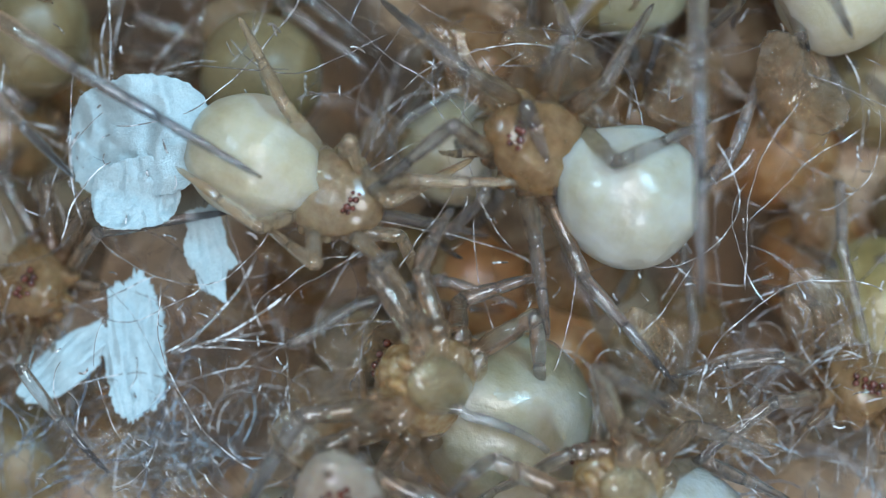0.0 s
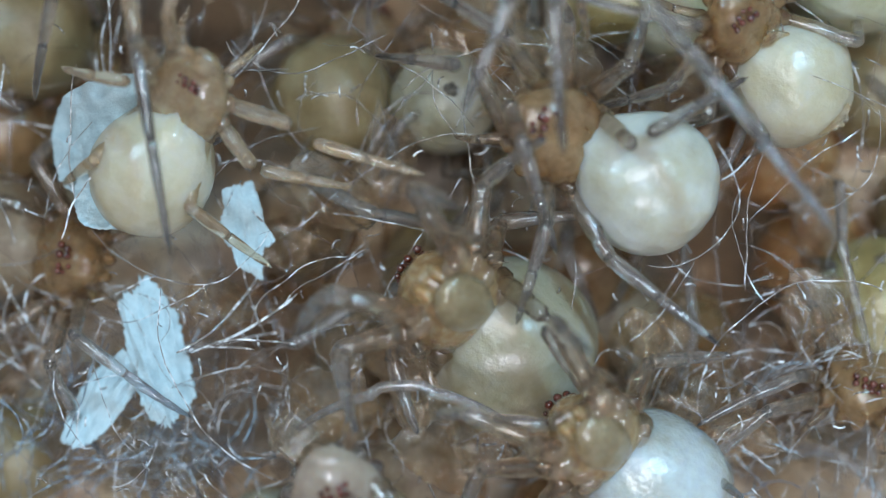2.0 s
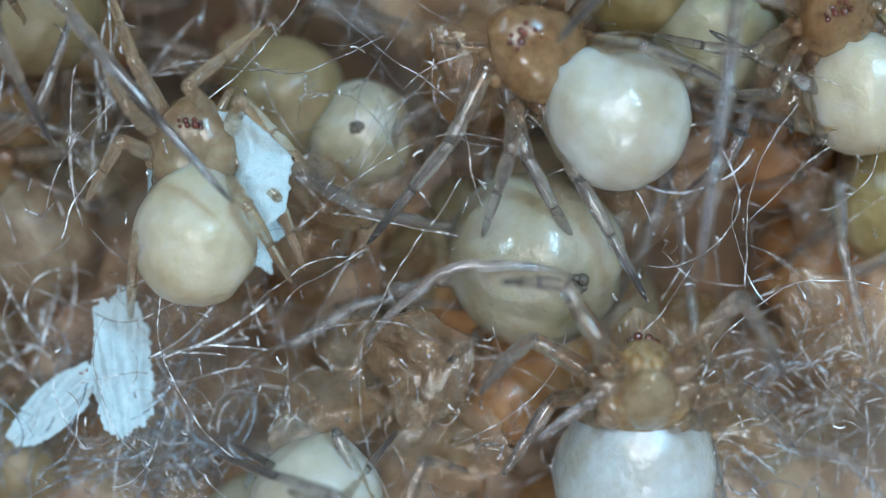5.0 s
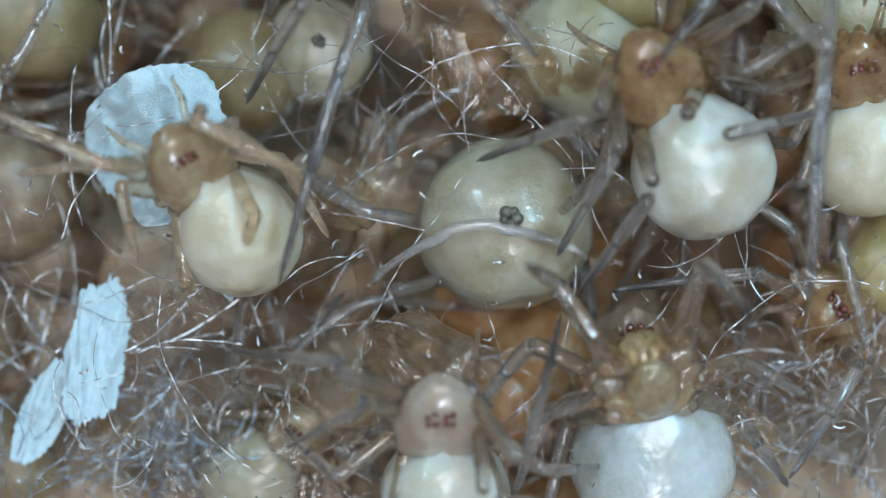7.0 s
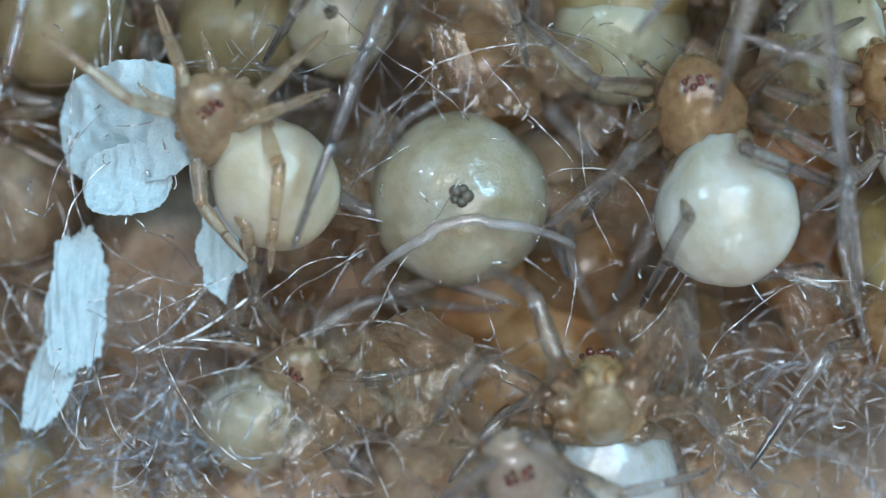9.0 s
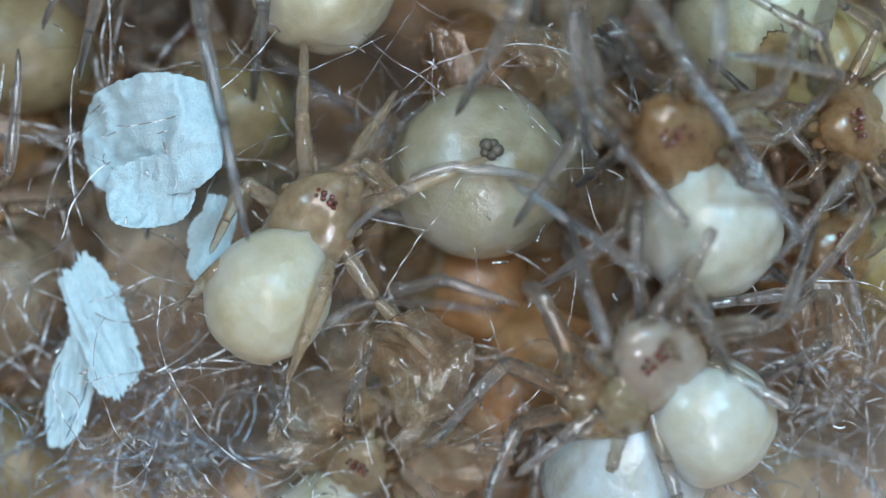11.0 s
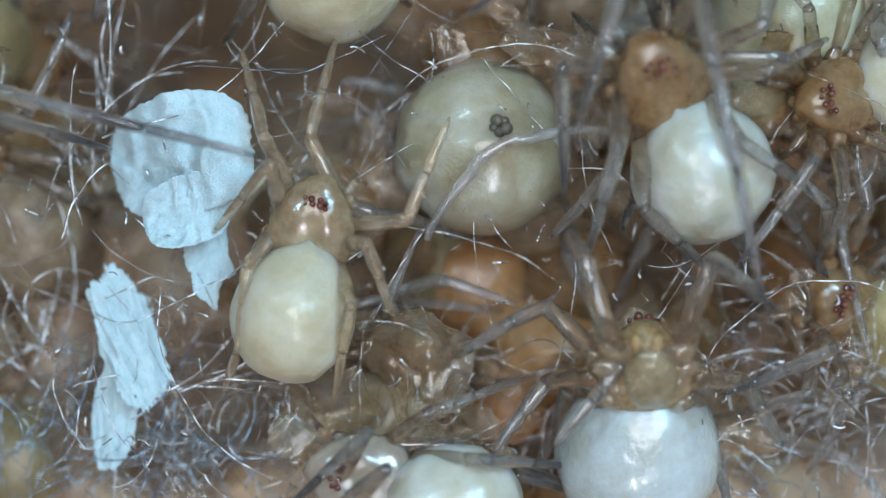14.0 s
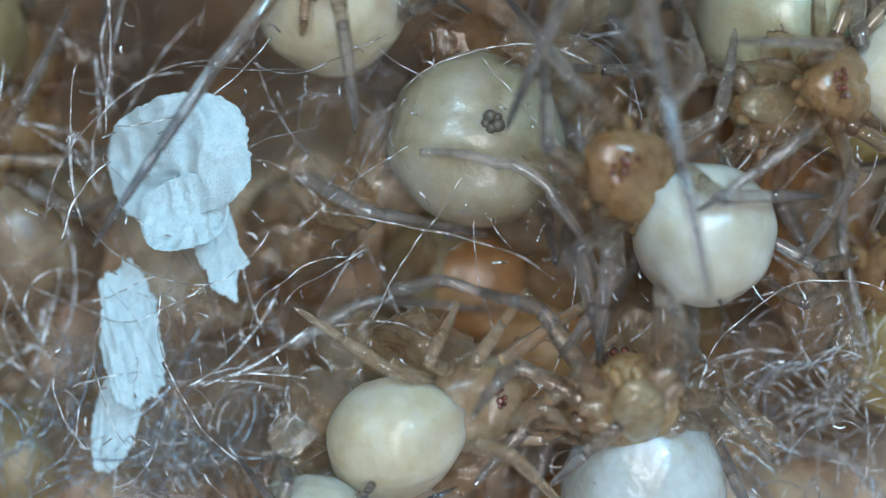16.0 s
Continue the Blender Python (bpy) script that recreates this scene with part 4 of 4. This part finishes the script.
    walk(Q, path([(0, -2.884, 1.532, 1.15, -10, -35), (0.5, -2.909, 1.463, 1.15, -10, -36), (1, -2.627, 2.016, 1.15, -10, -58), (1.5, -1.790, 2.121, 1.15, -10, -86), (2, -1.814, 2.148, 1.15, -10, -83), (3, -2.034, 2.137, 1.15, -10, -77), (4, -2.438, 2.048, 1.15, -10, -58), (4.5, -2.622, 1.917, 1.15, -10, -48), (5, -2.573, 1.933, 1.15, -10, -50), (7.5, -0.011, 1.999, 1.15, -10, -114), (8, -0.090, 2.069, 1.15, -10, -105), (8.5, -1.287, 2.010, 1.15, -10, -62), (9, -0.046, 2.039, 1.15, -10, -113), (11.5, -1.654, 2.232, 1.15, -10, -78), (12, -1.670, 2.240, 1.15, -10, -82), (13, -1.758, 2.007, 1.15, -10, -67), (13.5, -1.481, 2.179, 1.15, -10, -98), (14, -3.136, 1.034, 1.15, -10, -16), (14.5, -1.771, 2.072, 1.15, -10, -76), (15, -1.467, 2.077, 1.15, -10, -102), (15.5, -1.485, 2.085, 1.15, -10, -71), (16, -0.635, 1.832, 1.15, -10, -127)], back=0.4))
    def step(body, legs, index, table):
        leg, lower_parts, upper_rows, lower_rows = reach(body, legs, index, table)
        walk(leg, upper_rows)
        for o in lower_parts:
            walk(o, lower_rows)

    step(A, A_LEGS, 5, [(0, -0.70, -0.09, -0.92, 0.07), (1.5, -0.76, 0.13, -0.39, 0.10), (2.5, -1.30, 0.50, -1.08, 0.35), (3.5, -1.27, 0.19, -1.08, -0.25), (4.5, -1.20, 0.32, -0.98, -0.15), (5, -0.92, 0.29, -0.80, -0.09), (7.5, -0.86, 0.50, -0.58, 0.10), (8, -0.76, 0.54, -0.45, 0.32), (8.5, -0.70, 0.60, -0.39, 0.13), (9, -0.86, 0.47, -0.98, -0.06), (11.5, -0.26, -0.44, 0.02, -0.62), (12, -0.45, -0.09, -0.65, -0.87), (12.5, -0.03, -0.34, -0.22, -0.62), (13, -0.42, -0.12, -0.20, -0.50), (14, -0.42, 0.03, -0.29, -0.34), (14.5, -0.26, 0.07, -0.29, -0.50), (15, -0.18, -0.12, -0.26, -0.75), (16, 0.68, -1.06, 0.86, -0.91)])
    step(A, A_LEGS, 4, [(0, -0.51, 0.60, -0.45, 0.38), (1.5, -1.14, 0.85, -1.42, 0.88), (2.5, -1.83, 0.82, -2.33, 0.72), (3.5, -2.05, 0.44, -2.05, -0.03), (4.5, -1.67, 0.19, -2.05, 0.03), (5, -1.78, 0.60, -1.99, 0.29), (7.5, -1.70, 0.19, -1.52, -0.15), (8, -1.52, 0.19, -1.42, -0.03), (8.5, -1.33, 0.19, -1.08, -0.18), (9, -1.33, 0.19, -1.11, -0.06), (11.5, -0.98, 0.32, -1.20, 0.00), (12, -0.98, 0.00, -1.27, -0.09), (13, -1.20, 0.16, -1.30, -0.12), (14, -1.08, -0.09, -1.19, -0.94), (14.5, -1.02, -0.15, -1.17, -0.44), (15, -0.95, -0.09, -1.20, 0.07), (16, -0.08, -0.62, 0.05, -0.37)])
    step(A, A_LEGS, 3, [(0, -0.20, 0.07, -0.14, -0.15), (1.5, -0.58, 0.07, 0.24, -0.06), (3.5, -1.49, 0.76, -1.27, 0.47), (5, -1.11, 0.82, -0.89, 0.60), (7.5, -1.14, 0.60, -0.83, 0.47), (9, -1.08, 0.69, -0.76, 0.82), (11.5, -0.26, 0.13, 0.02, 0.03), (12, -0.14, -0.15, 0.08, 0.44), (12.5, -0.14, 0.19, 0.33, 0.47), (13, -0.04, 0.13, 0.14, 0.35), (14, -0.20, 0.16, 0.05, 0.76), (14.5, 0.05, -0.28, 0.83, -0.18), (15, 0.33, -0.37, 0.83, -0.47), (16, 0.55, -0.87, 0.86, -1.09)])
    step(A, A_LEGS, 7, [(0, -0.98, 0.13, -1.42, 0.41), (2, -1.42, 0.19, -1.11, 0.00), (5, -1.08, 0.25, -0.95, 0.00), (8, -0.98, 0.35, -1.11, 0.03), (8.5, -0.95, 0.16, -1.08, -0.18), (9, -0.89, 0.44, -0.95, -0.03), (11.5, -0.61, -0.31, -0.73, -0.78), (12, -0.55, -0.31, -0.67, -0.91), (13, -0.64, -0.37, -0.45, -0.65), (14, -0.51, -0.31, -0.58, -0.69), (14.5, -0.76, -0.12, -0.70, -0.47), (16, 0.36, -1.12, 0.55, -1.31)])
    step(A, A_LEGS, 1, [(0, -0.33, -0.06, -0.14, -0.37), (1, -0.51, 0.50, -0.08, 0.47), (2.5, -1.55, 0.85, -1.42, 1.19), (3.5, -1.70, 0.82, -1.67, 1.19), (5, -1.39, 0.88, -1.14, 1.13), (7.5, -1.27, 0.63, -0.70, 0.35), (9, -1.02, 0.82, -0.76, 1.07), (11.5, -0.14, 0.16, 0.46, 0.41), (12, 0.05, -0.09, 0.36, 0.44), (12.5, 0.05, 0.03, 0.27, 0.44), (13, -0.42, 0.36, -0.08, 0.38), (14, -0.75, 0.63, -0.61, 1.19), (14.5, -0.14, 0.25, 0.21, 0.54), (16, 0.61, -0.81, 0.83, -0.62)])
    step(A, A_LEGS, 2, [(0, -0.29, 0.25, 0.05, 0.44), (1, -0.70, 0.76, -0.26, 0.66), (2.5, -1.86, 0.91, -2.17, 1.10), (3.5, -1.99, 0.76, -2.27, 0.97), (5, -1.74, 0.79, -1.92, 1.13), (7.5, -1.77, 0.35, -2.14, 0.22), (9, -1.42, 0.97, -1.52, 1.19), (11.5, -0.29, 0.35, -0.20, 0.00), (12, -0.20, -0.12, 0.18, 0.63), (12.5, -0.08, 0.00, 0.14, 0.57), (13, -0.70, 0.60, -0.72, 0.76), (14, -0.95, 0.47, -1.20, 0.19), (14.5, -0.70, 0.44, -0.89, 0.76), (16, 0.18, -0.62, 0.36, -0.37)])
    step(B, B_LEGS, 6, [(0, 0.86, -0.34, 1.37, -0.84), (0.5, 0.86, -0.31, 1.46, -0.97), (1.5, 0.99, -0.37, 1.46, -0.62), (2.5, 0.86, -0.28, 1.43, -0.69), (3.5, 0.90, 0.10, 1.46, -0.65), (4.5, 1.02, 0.38, 1.21, -0.15), (5, 0.86, 0.19, 1.15, -0.31), (7.5, 1.24, 0.44, 1.02, 0.16), (8, 1.27, 0.38, 1.12, 0.13), (8.5, 1.21, 0.44, 1.15, 0.16), (9, 1.35, 0.19, 1.24, -0.06), (11.5, 0.99, 0.29, 1.02, -0.37), (12, 0.71, 0.25, 0.71, -0.31), (13, 0.85, 0.32, 0.58, -0.50), (14, 1.10, 0.22, 1.30, 0.05), (14.5, 1.08, 0.13, 1.27, -0.06), (15, 1.15, 0.22, 1.49, -0.12), (16, 0.77, 0.03, 0.83, -0.40)])
    step(B, B_LEGS, 7, [(0, 0.91, 0.50, 1.30, 0.63), (0.5, 0.93, 0.63, 1.24, 0.66), (1.5, 0.99, 0.69, 1.33, 0.76), (2.5, 0.83, 0.50, 1.15, 0.79), (3.5, 0.93, 0.91, 1.27, 0.91), (4.5, 1.02, 1.07, 1.18, 1.16), (5, 1.08, 1.10, 1.43, 0.97), (7.5, 1.46, 0.79, 1.77, 0.85), (9, 1.65, 0.57, 1.93, 0.44), (11.5, 1.46, 0.44, 1.74, 0.35), (12, 1.21, 0.44, 1.52, 0.22), (13, 1.27, 0.57, 1.02, 0.25), (14, 1.59, 0.60, 1.84, 0.44), (14.5, 1.44, 0.47, 1.65, 0.38), (15, 1.59, 0.63, 1.90, 0.47), (16, 1.49, 0.29, 1.90, 0.29)])
    step(B, B_LEGS, 2, [(0, 0.46, 0.79, 0.63, 0.30), (0.5, 0.43, 0.76, 0.55, 0.35), (1.5, 0.49, 0.76, 0.65, 0.38), (2.5, 0.24, 0.57, 0.21, 0.25), (3.5, 0.21, 0.50, 0.14, 0.13), (4.5, 0.61, 0.35, 0.80, 0.07), (5, 0.52, 0.32, 0.80, -0.09), (7.5, 1.08, 0.60, 0.86, 0.35), (8.5, 1.02, 0.76, 0.83, 0.54), (11.5, 0.86, 0.57, 0.80, 0.22), (12, 0.65, 0.44, 0.61, 0.76), (13, 0.44, 0.44, 0.44, 0.00), (14, 0.94, 0.54, 0.82, 0.07), (14.5, 1.07, 0.44, 0.86, 0.00), (15, 0.86, 0.41, 0.68, 0.25), (16, 0.88, 0.00, 0.86, -0.44)])
    step(B, B_LEGS, 0, [(0, 0.11, 0.63, -0.20, 0.47), (1.5, 0.14, 0.88, -0.04, 1.16), (2.5, 0.21, 0.97, -0.08, 0.85), (3.5, 0.02, 0.91, -0.14, 1.04), (4.5, 0.18, 0.85, -0.01, 0.54), (5, -0.04, 0.41, -0.39, 0.07), (7.5, 1.08, 0.88, 0.80, 0.79), (8, 1.12, 1.01, 0.83, 1.04), (9, 0.83, 0.91, 0.55, 1.19), (11.5, 0.80, 0.72, 0.68, 1.10), (13, 0.55, 0.82, -0.08, 0.44), (14, 0.68, 0.97, 0.65, 0.57), (15, 0.68, 0.35, 0.36, 0.13), (16, 0.61, 0.50, 0.55, 0.88)])
    step(F, F_LEGS, 0, [(0, 0.36, -1.63, 0.11, -1.56), (5, -0.58, -1.31, -0.83, -1.25), (7.5, -0.42, -0.81, -0.76, -0.78), (9, 0.24, -1.12, -0.08, -1.38), (11.5, 1.57, 0.00, 1.08, 0.97), (12, 1.21, -0.09, 0.99, 1.01), (12.5, 0.55, -0.87, 0.30, -0.87), (13, 0.05, -0.75, -0.20, -0.37), (14, -0.45, -1.06, -0.70, -1.28), (16, -0.45, -1.12, -0.45, -1.38)])
    step(F, F_LEGS, 1, [(0, 0.36, -1.63, 0.11, -1.56), (5, -0.58, -1.31, -0.83, -1.25), (7.5, 0.27, -0.78, 0.18, -0.62), (9, 0.46, -1.00, 0.65, -1.19), (11.5, 1.84, 0.00, 1.84, 0.57), (12, 1.59, -0.50, 1.74, 0.13), (12.5, 0.86, -0.69, 1.02, -0.50), (13, 0.68, -0.94, 1.24, -0.56), (14, 0.24, -1.09, 0.65, -1.31), (16, -0.26, -1.19, -0.08, -1.38)])
    step(F, F_LEGS, 3, [(0, 0.68, -1.63, 0.80, -1.56), (5, -0.58, -1.31, -0.45, -1.25), (7.5, 0.36, -1.09, 0.68, -0.87), (9, 0.68, -1.19, 0.68, -1.44), (11.5, 1.93, -0.36, 1.96, 0.00), (12, 1.71, -0.94, 2.43, -1.12), (12.5, 1.24, -0.94, 1.62, -0.81), (13, 0.80, -1.00, 1.30, -0.81), (14, 0.36, -1.19, 0.61, -1.34), (16, -0.26, -1.28, -0.08, -1.41)])
    step(F, F_LEGS, 2, [(0, 0.36, -1.72, 0.11, -1.63), (5, -0.58, -1.38, -0.76, -1.34), (7.5, -0.33, -0.94, -0.61, -1.09), (9, 0.21, -1.28, -0.01, -1.38), (11.5, 1.05, -0.47, 0.99, 0.13), (12, 0.74, -0.81, 0.30, -1.00), (12.5, 0.55, -1.06, 0.30, -1.31), (13, 0.24, -1.00, -0.08, -0.87), (14, -0.33, -1.22, -0.55, -1.38), (16, -0.70, -1.25, -0.95, -1.38)])
    step(D, D_LEGS, 6, [(0, 0.52, -0.37, 0.55, -0.81), (2.5, 0.55, -0.37, 0.93, -0.65), (3.5, 0.71, -0.18, 0.93, -0.56), (4.5, 0.77, -0.03, 0.80, -0.31), (5, 0.77, -0.18, 0.96, -0.65), (7.5, 0.65, -0.18, 0.80, -0.37)])
    step(E, E_LEGS, 2, [(0, 0.55, -1.12, 0.36, -1.31), (2.5, 0.30, -1.19, -0.08, -0.94), (3.5, 0.43, -1.12, -0.08, -1.31), (4.5, 0.55, -0.65, 0.18, -1.22), (5, 0.65, -0.69, 0.21, -1.28), (7.5, 0.77, -0.81, 0.55, -1.00), (9, 0.49, -0.62, 0.30, -0.94), (11.5, 0.83, -0.94, 0.43, -1.34), (13, 0.61, -0.94, 1.18, -0.62), (14, 0.68, -0.65, 0.49, -1.22), (15, 0.55, -1.00, 0.05, -1.12), (16, 0.80, -1.09, 0.61, -1.31)])
    for k, legs in enumerate((A_LEGS, B_LEGS, C_LEGS, D_LEGS, E_LEGS, F_LEGS, G_LEGS, H_LEGS, J_LEGS, K_LEGS, L_LEGS, M_LEGS, N_LEGS, P_LEGS, Q_LEGS, R_LEGS, S_LEGS, T_LEGS)):
        for i, (leg, hip, rest, *_) in enumerate(legs):
            if not leg.animation_data:
                walk(leg, leg_rows(hip, rest, 100 * k + i, 1.0 if hip[2] else 0.15))
    walk(W1, lay([(0, -1.769, -0.548, 0.62, 0, 3), (0.5, -1.617, -0.515, 0.62, 0, 15), (1, -1.575, -0.531, 0.62, 0, 17), (1.5, -1.607, -0.554, 0.62, 0, 17), (2, -1.649, -0.580, 0.62, 0, 15), (2.5, -1.682, -0.645, 0.62, 0, 18), (3, -1.682, -0.612, 0.62, 0, 15), (3.5, -1.730, -0.693, 0.62, 0, 20), (4, -1.834, -0.726, 0.62, 0, 10), (4.5, -1.876, -0.677, 0.62, 0, 4), (5, -1.844, -0.645, 0.62, 0, 5), (7.5, -2.006, -0.515, 0.62, 0, -14), (8, -1.973, -0.386, 0.62, 0, -18), (8.5, -2.103, -0.418, 0.62, 0, -14), (9, -2.103, -0.288, 0.62, 0, -3), (11.5, -1.957, -0.450, 0.62, 0, 20), (12, -1.973, -0.450, 0.62, 0, 18), (12.5, -1.876, -0.483, 0.62, 0, 17), (13, -1.730, -0.515, 0.62, 0, 18), (13.5, -1.649, -0.548, 0.62, 0, 22), (14, -1.811, -0.499, 0.62, 0, 20), (14.5, -1.876, -0.418, 0.62, 0, 15), (15, -1.876, -0.499, 0.62, 0, 8), (15.5, -1.909, -0.515, 0.62, 0, 8), (16, -1.795, -0.483, 0.62, 0, 8)]))
    walk(W1_SIDE, lay([(0, -0.413, -0.095, -0.06, 0, -53), (0.5, -0.457, 0.019, -0.06, 0, -60), (1, -0.423, -0.026, -0.06, 0, -55), (1.5, -0.421, 0.014, -0.06, 0, -53), (2, -0.388, -0.202, -0.06, 0, -50), (2.5, -0.434, -0.187, -0.06, 0, -53), (3, -0.398, -0.199, -0.06, 0, -53), (3.5, -0.438, -0.155, -0.06, 0, -60), (4, -0.427, -0.258, -0.06, 0, -55), (4.5, -0.378, -0.156, -0.06, 0, -54), (5, -0.420, -0.227, -0.06, 0, -53), (7.5, -0.170, -0.430, -0.06, 0, -11), (8, -0.103, -0.446, -0.06, 0, -10), (8.5, -0.115, -0.450, -0.06, 0, -16), (9, -0.131, -0.464, -0.06, 0, -17), (11.5, -0.319, -0.301, -0.06, 0, -32), (12, -0.310, -0.329, -0.06, 0, -30), (12.5, -0.256, -0.332, -0.06, 0, -33), (13, -0.226, -0.356, -0.06, 0, -28), (13.5, -0.265, -0.334, -0.06, 0, -32), (14, -0.234, -0.402, -0.06, 0, -25), (14.5, -0.109, -0.478, -0.06, 0, -15), (15, -0.067, -0.420, -0.06, 0, -13), (15.5, -0.113, -0.446, -0.06, 0, -16), (16, -0.156, -0.473, -0.06, 0, -20)]))
    walk(W2, lay([(0, -1.719, 0.545, 0.85, -14, -0), (0.5, -1.671, 0.625, 0.85, -14, -0), (1, -1.703, 0.657, 0.85, -14, -5), (1.5, -1.814, 0.609, 0.85, -14, -5), (2, -1.814, 0.545, 0.85, -14, -0), (2.5, -1.687, 0.386, 0.85, -14, -0), (3, -1.591, 0.338, 0.85, -14, -0), (3.5, -1.511, 0.482, 0.85, -14, -15), (4, -1.448, 0.450, 0.85, -14, -10), (4.5, -1.400, 0.418, 0.85, -14, -5), (5, -1.272, 0.338, 0.85, -14, -5), (7.5, -1.639, 0.609, 0.85, -14, 20), (8, -1.639, 0.577, 0.85, -14, 15), (8.5, -1.655, 0.545, 0.85, -14, 15), (9, -1.767, 0.625, 0.85, -14, -0), (11.5, -1.591, 0.545, 0.85, -14, -0), (12, -1.543, 0.577, 0.85, -14, -0), (12.5, -1.480, 0.513, 0.85, -14, -0), (13, -1.448, 0.450, 0.85, -14, 5), (13.5, -1.390, 0.450, 0.85, -14, 10), (14, -1.464, 0.450, 0.85, -14, 8), (14.5, -1.496, 0.545, 0.85, -14, 8), (15, -1.448, 0.418, 0.85, -14, 8), (15.5, -1.511, 0.434, 0.85, -14, 8), (16, -1.480, 0.434, 0.85, -14, 8)]))
    walk(W3, lay([(0, -1.338, 0.003, 0.66, 0, 10), (0.5, -1.209, 0.052, 0.66, 0, 30), (1, -1.209, 0.100, 0.66, 0, 25), (1.5, -1.121, 0.036, 0.66, 0, 10), (2, -1.128, 0.132, 0.66, 0, 10), (2.5, -1.209, 0.052, 0.66, 0, 20), (3, -1.144, 0.036, 0.66, 0, 8), (3.5, -1.225, 0.132, 0.66, 0, 12), (4, -1.209, 0.132, 0.66, 0, 10), (4.5, -1.160, 0.165, 0.66, 0, 12), (5, -1.073, 0.165, 0.66, 0, 10), (7.5, -1.273, 0.003, 0.66, 0, -0), (9, -1.273, 0.003, 0.66, 0, -0), (11.5, -1.322, 0.132, 0.66, 0, -20), (12, -1.273, 0.213, 0.66, 0, -20), (12.5, -1.209, 0.149, 0.66, 0, -20), (13, -1.322, 0.036, 0.66, 0, -0), (13.5, -1.338, 0.003, 0.66, 0, -0), (14, -1.338, -0.029, 0.66, 0, -0), (14.5, -1.289, 0.003, 0.66, 0, 10), (15, -1.241, 0.052, 0.66, 0, 15), (15.5, -1.289, 0.036, 0.66, 0, 10), (16, -1.273, 0.003, 0.66, 0, 10)]))
    walk(ARCH, lay([(0, -0.013, -1.129, 1.05, 0, -0), (1, -0.264, -1.034, 1.05, 0, 15), (2, -0.201, -1.003, 1.05, 0, -0), (3, -0.264, -0.940, 1.05, 0, -5), (3.5, -0.154, -0.657, 1.05, 0, -0), (4, 0.003, -0.531, 1.05, 0, 5), (4.5, 0.050, -0.453, 1.05, 0, 15), (5, 0.145, -0.343, 1.05, 0, 18), (7.5, 0.239, -0.091, 1.05, 0, -0), (8, 0.302, -0.075, 1.05, 0, -5), (8.5, 0.333, -0.123, 1.05, 0, -5), (9, 0.145, -0.091, 1.05, 0, 10), (11.5, 0.050, 0.223, 1.05, 0, 16), (12, 0.050, 0.129, 1.05, 0, 20), (12.5, 0.302, 0.255, 1.05, 0, 25), (13, 0.270, 0.349, 1.05, 0, 40), (13.5, 0.050, 0.066, 1.05, 0, 35), (14, 0.428, 0.349, 1.05, 0, 30), (14.5, 0.428, 0.349, 1.05, 0, 30), (15, 0.459, 0.255, 1.05, 0, 10), (15.5, 0.365, 0.129, 1.05, 0, -8), (16, 0.365, 0.192, 1.05, 0, -35)]))
    walk(TANGLE, lay([(0, 0.000, -0.000, 0.00, 0, 0), (1, 0.096, -0.000, 0.00, 0, 0), (2, 0.064, -0.032, 0.00, 0, 0), (3, 0.032, -0.064, 0.00, 0, 0), (4, -0.064, -0.096, 0.00, 0, 0), (5, -0.064, -0.032, 0.00, 0, 0), (7.5, -0.192, -0.000, 0.00, 0, 0), (8, -0.160, 0.064, 0.00, 0, 0), (9, -0.192, 0.064, 0.00, 0, 0), (11.5, -0.128, -0.000, 0.00, 0, 0), (12.5, -0.064, -0.032, 0.00, 0, 0), (13.5, 0.096, -0.064, 0.00, 0, 0), (14, 0.000, -0.032, 0.00, 0, 0), (16, 0.000, -0.032, 0.00, 0, 0)]))
    walk(STRANDS, lay([(0, 0.064, 0.032, 0.00, 0, 0), (0.5, 0.128, 0.064, 0.00, 0, 0), (1, 0.192, 0.128, 0.00, 0, 0), (1.5, 0.192, 0.128, 0.00, 0, 0), (2, 0.128, 0.032, 0.00, 0, 0), (3, 0.096, -0.032, 0.00, 0, 0), (4, -0.064, -0.128, 0.00, 0, 0), (5, -0.032, -0.000, 0.00, 0, 0), (7.5, -0.192, 0.032, 0.00, 0, 0), (8.5, -0.192, -0.000, 0.00, 0, 0), (9, -0.128, 0.032, 0.00, 0, 0), (11.5, 0.000, -0.128, 0.00, 0, 0), (12, 0.000, -0.160, 0.00, 0, 0), (13, 0.192, -0.192, 0.00, 0, 0), (13.5, 0.256, -0.256, 0.00, 0, 0), (14, 0.064, -0.192, 0.00, 0, 0), (15, 0.064, -0.128, 0.00, 0, 0), (16, 0.192, -0.160, 0.00, 0, 0)]))


motions()
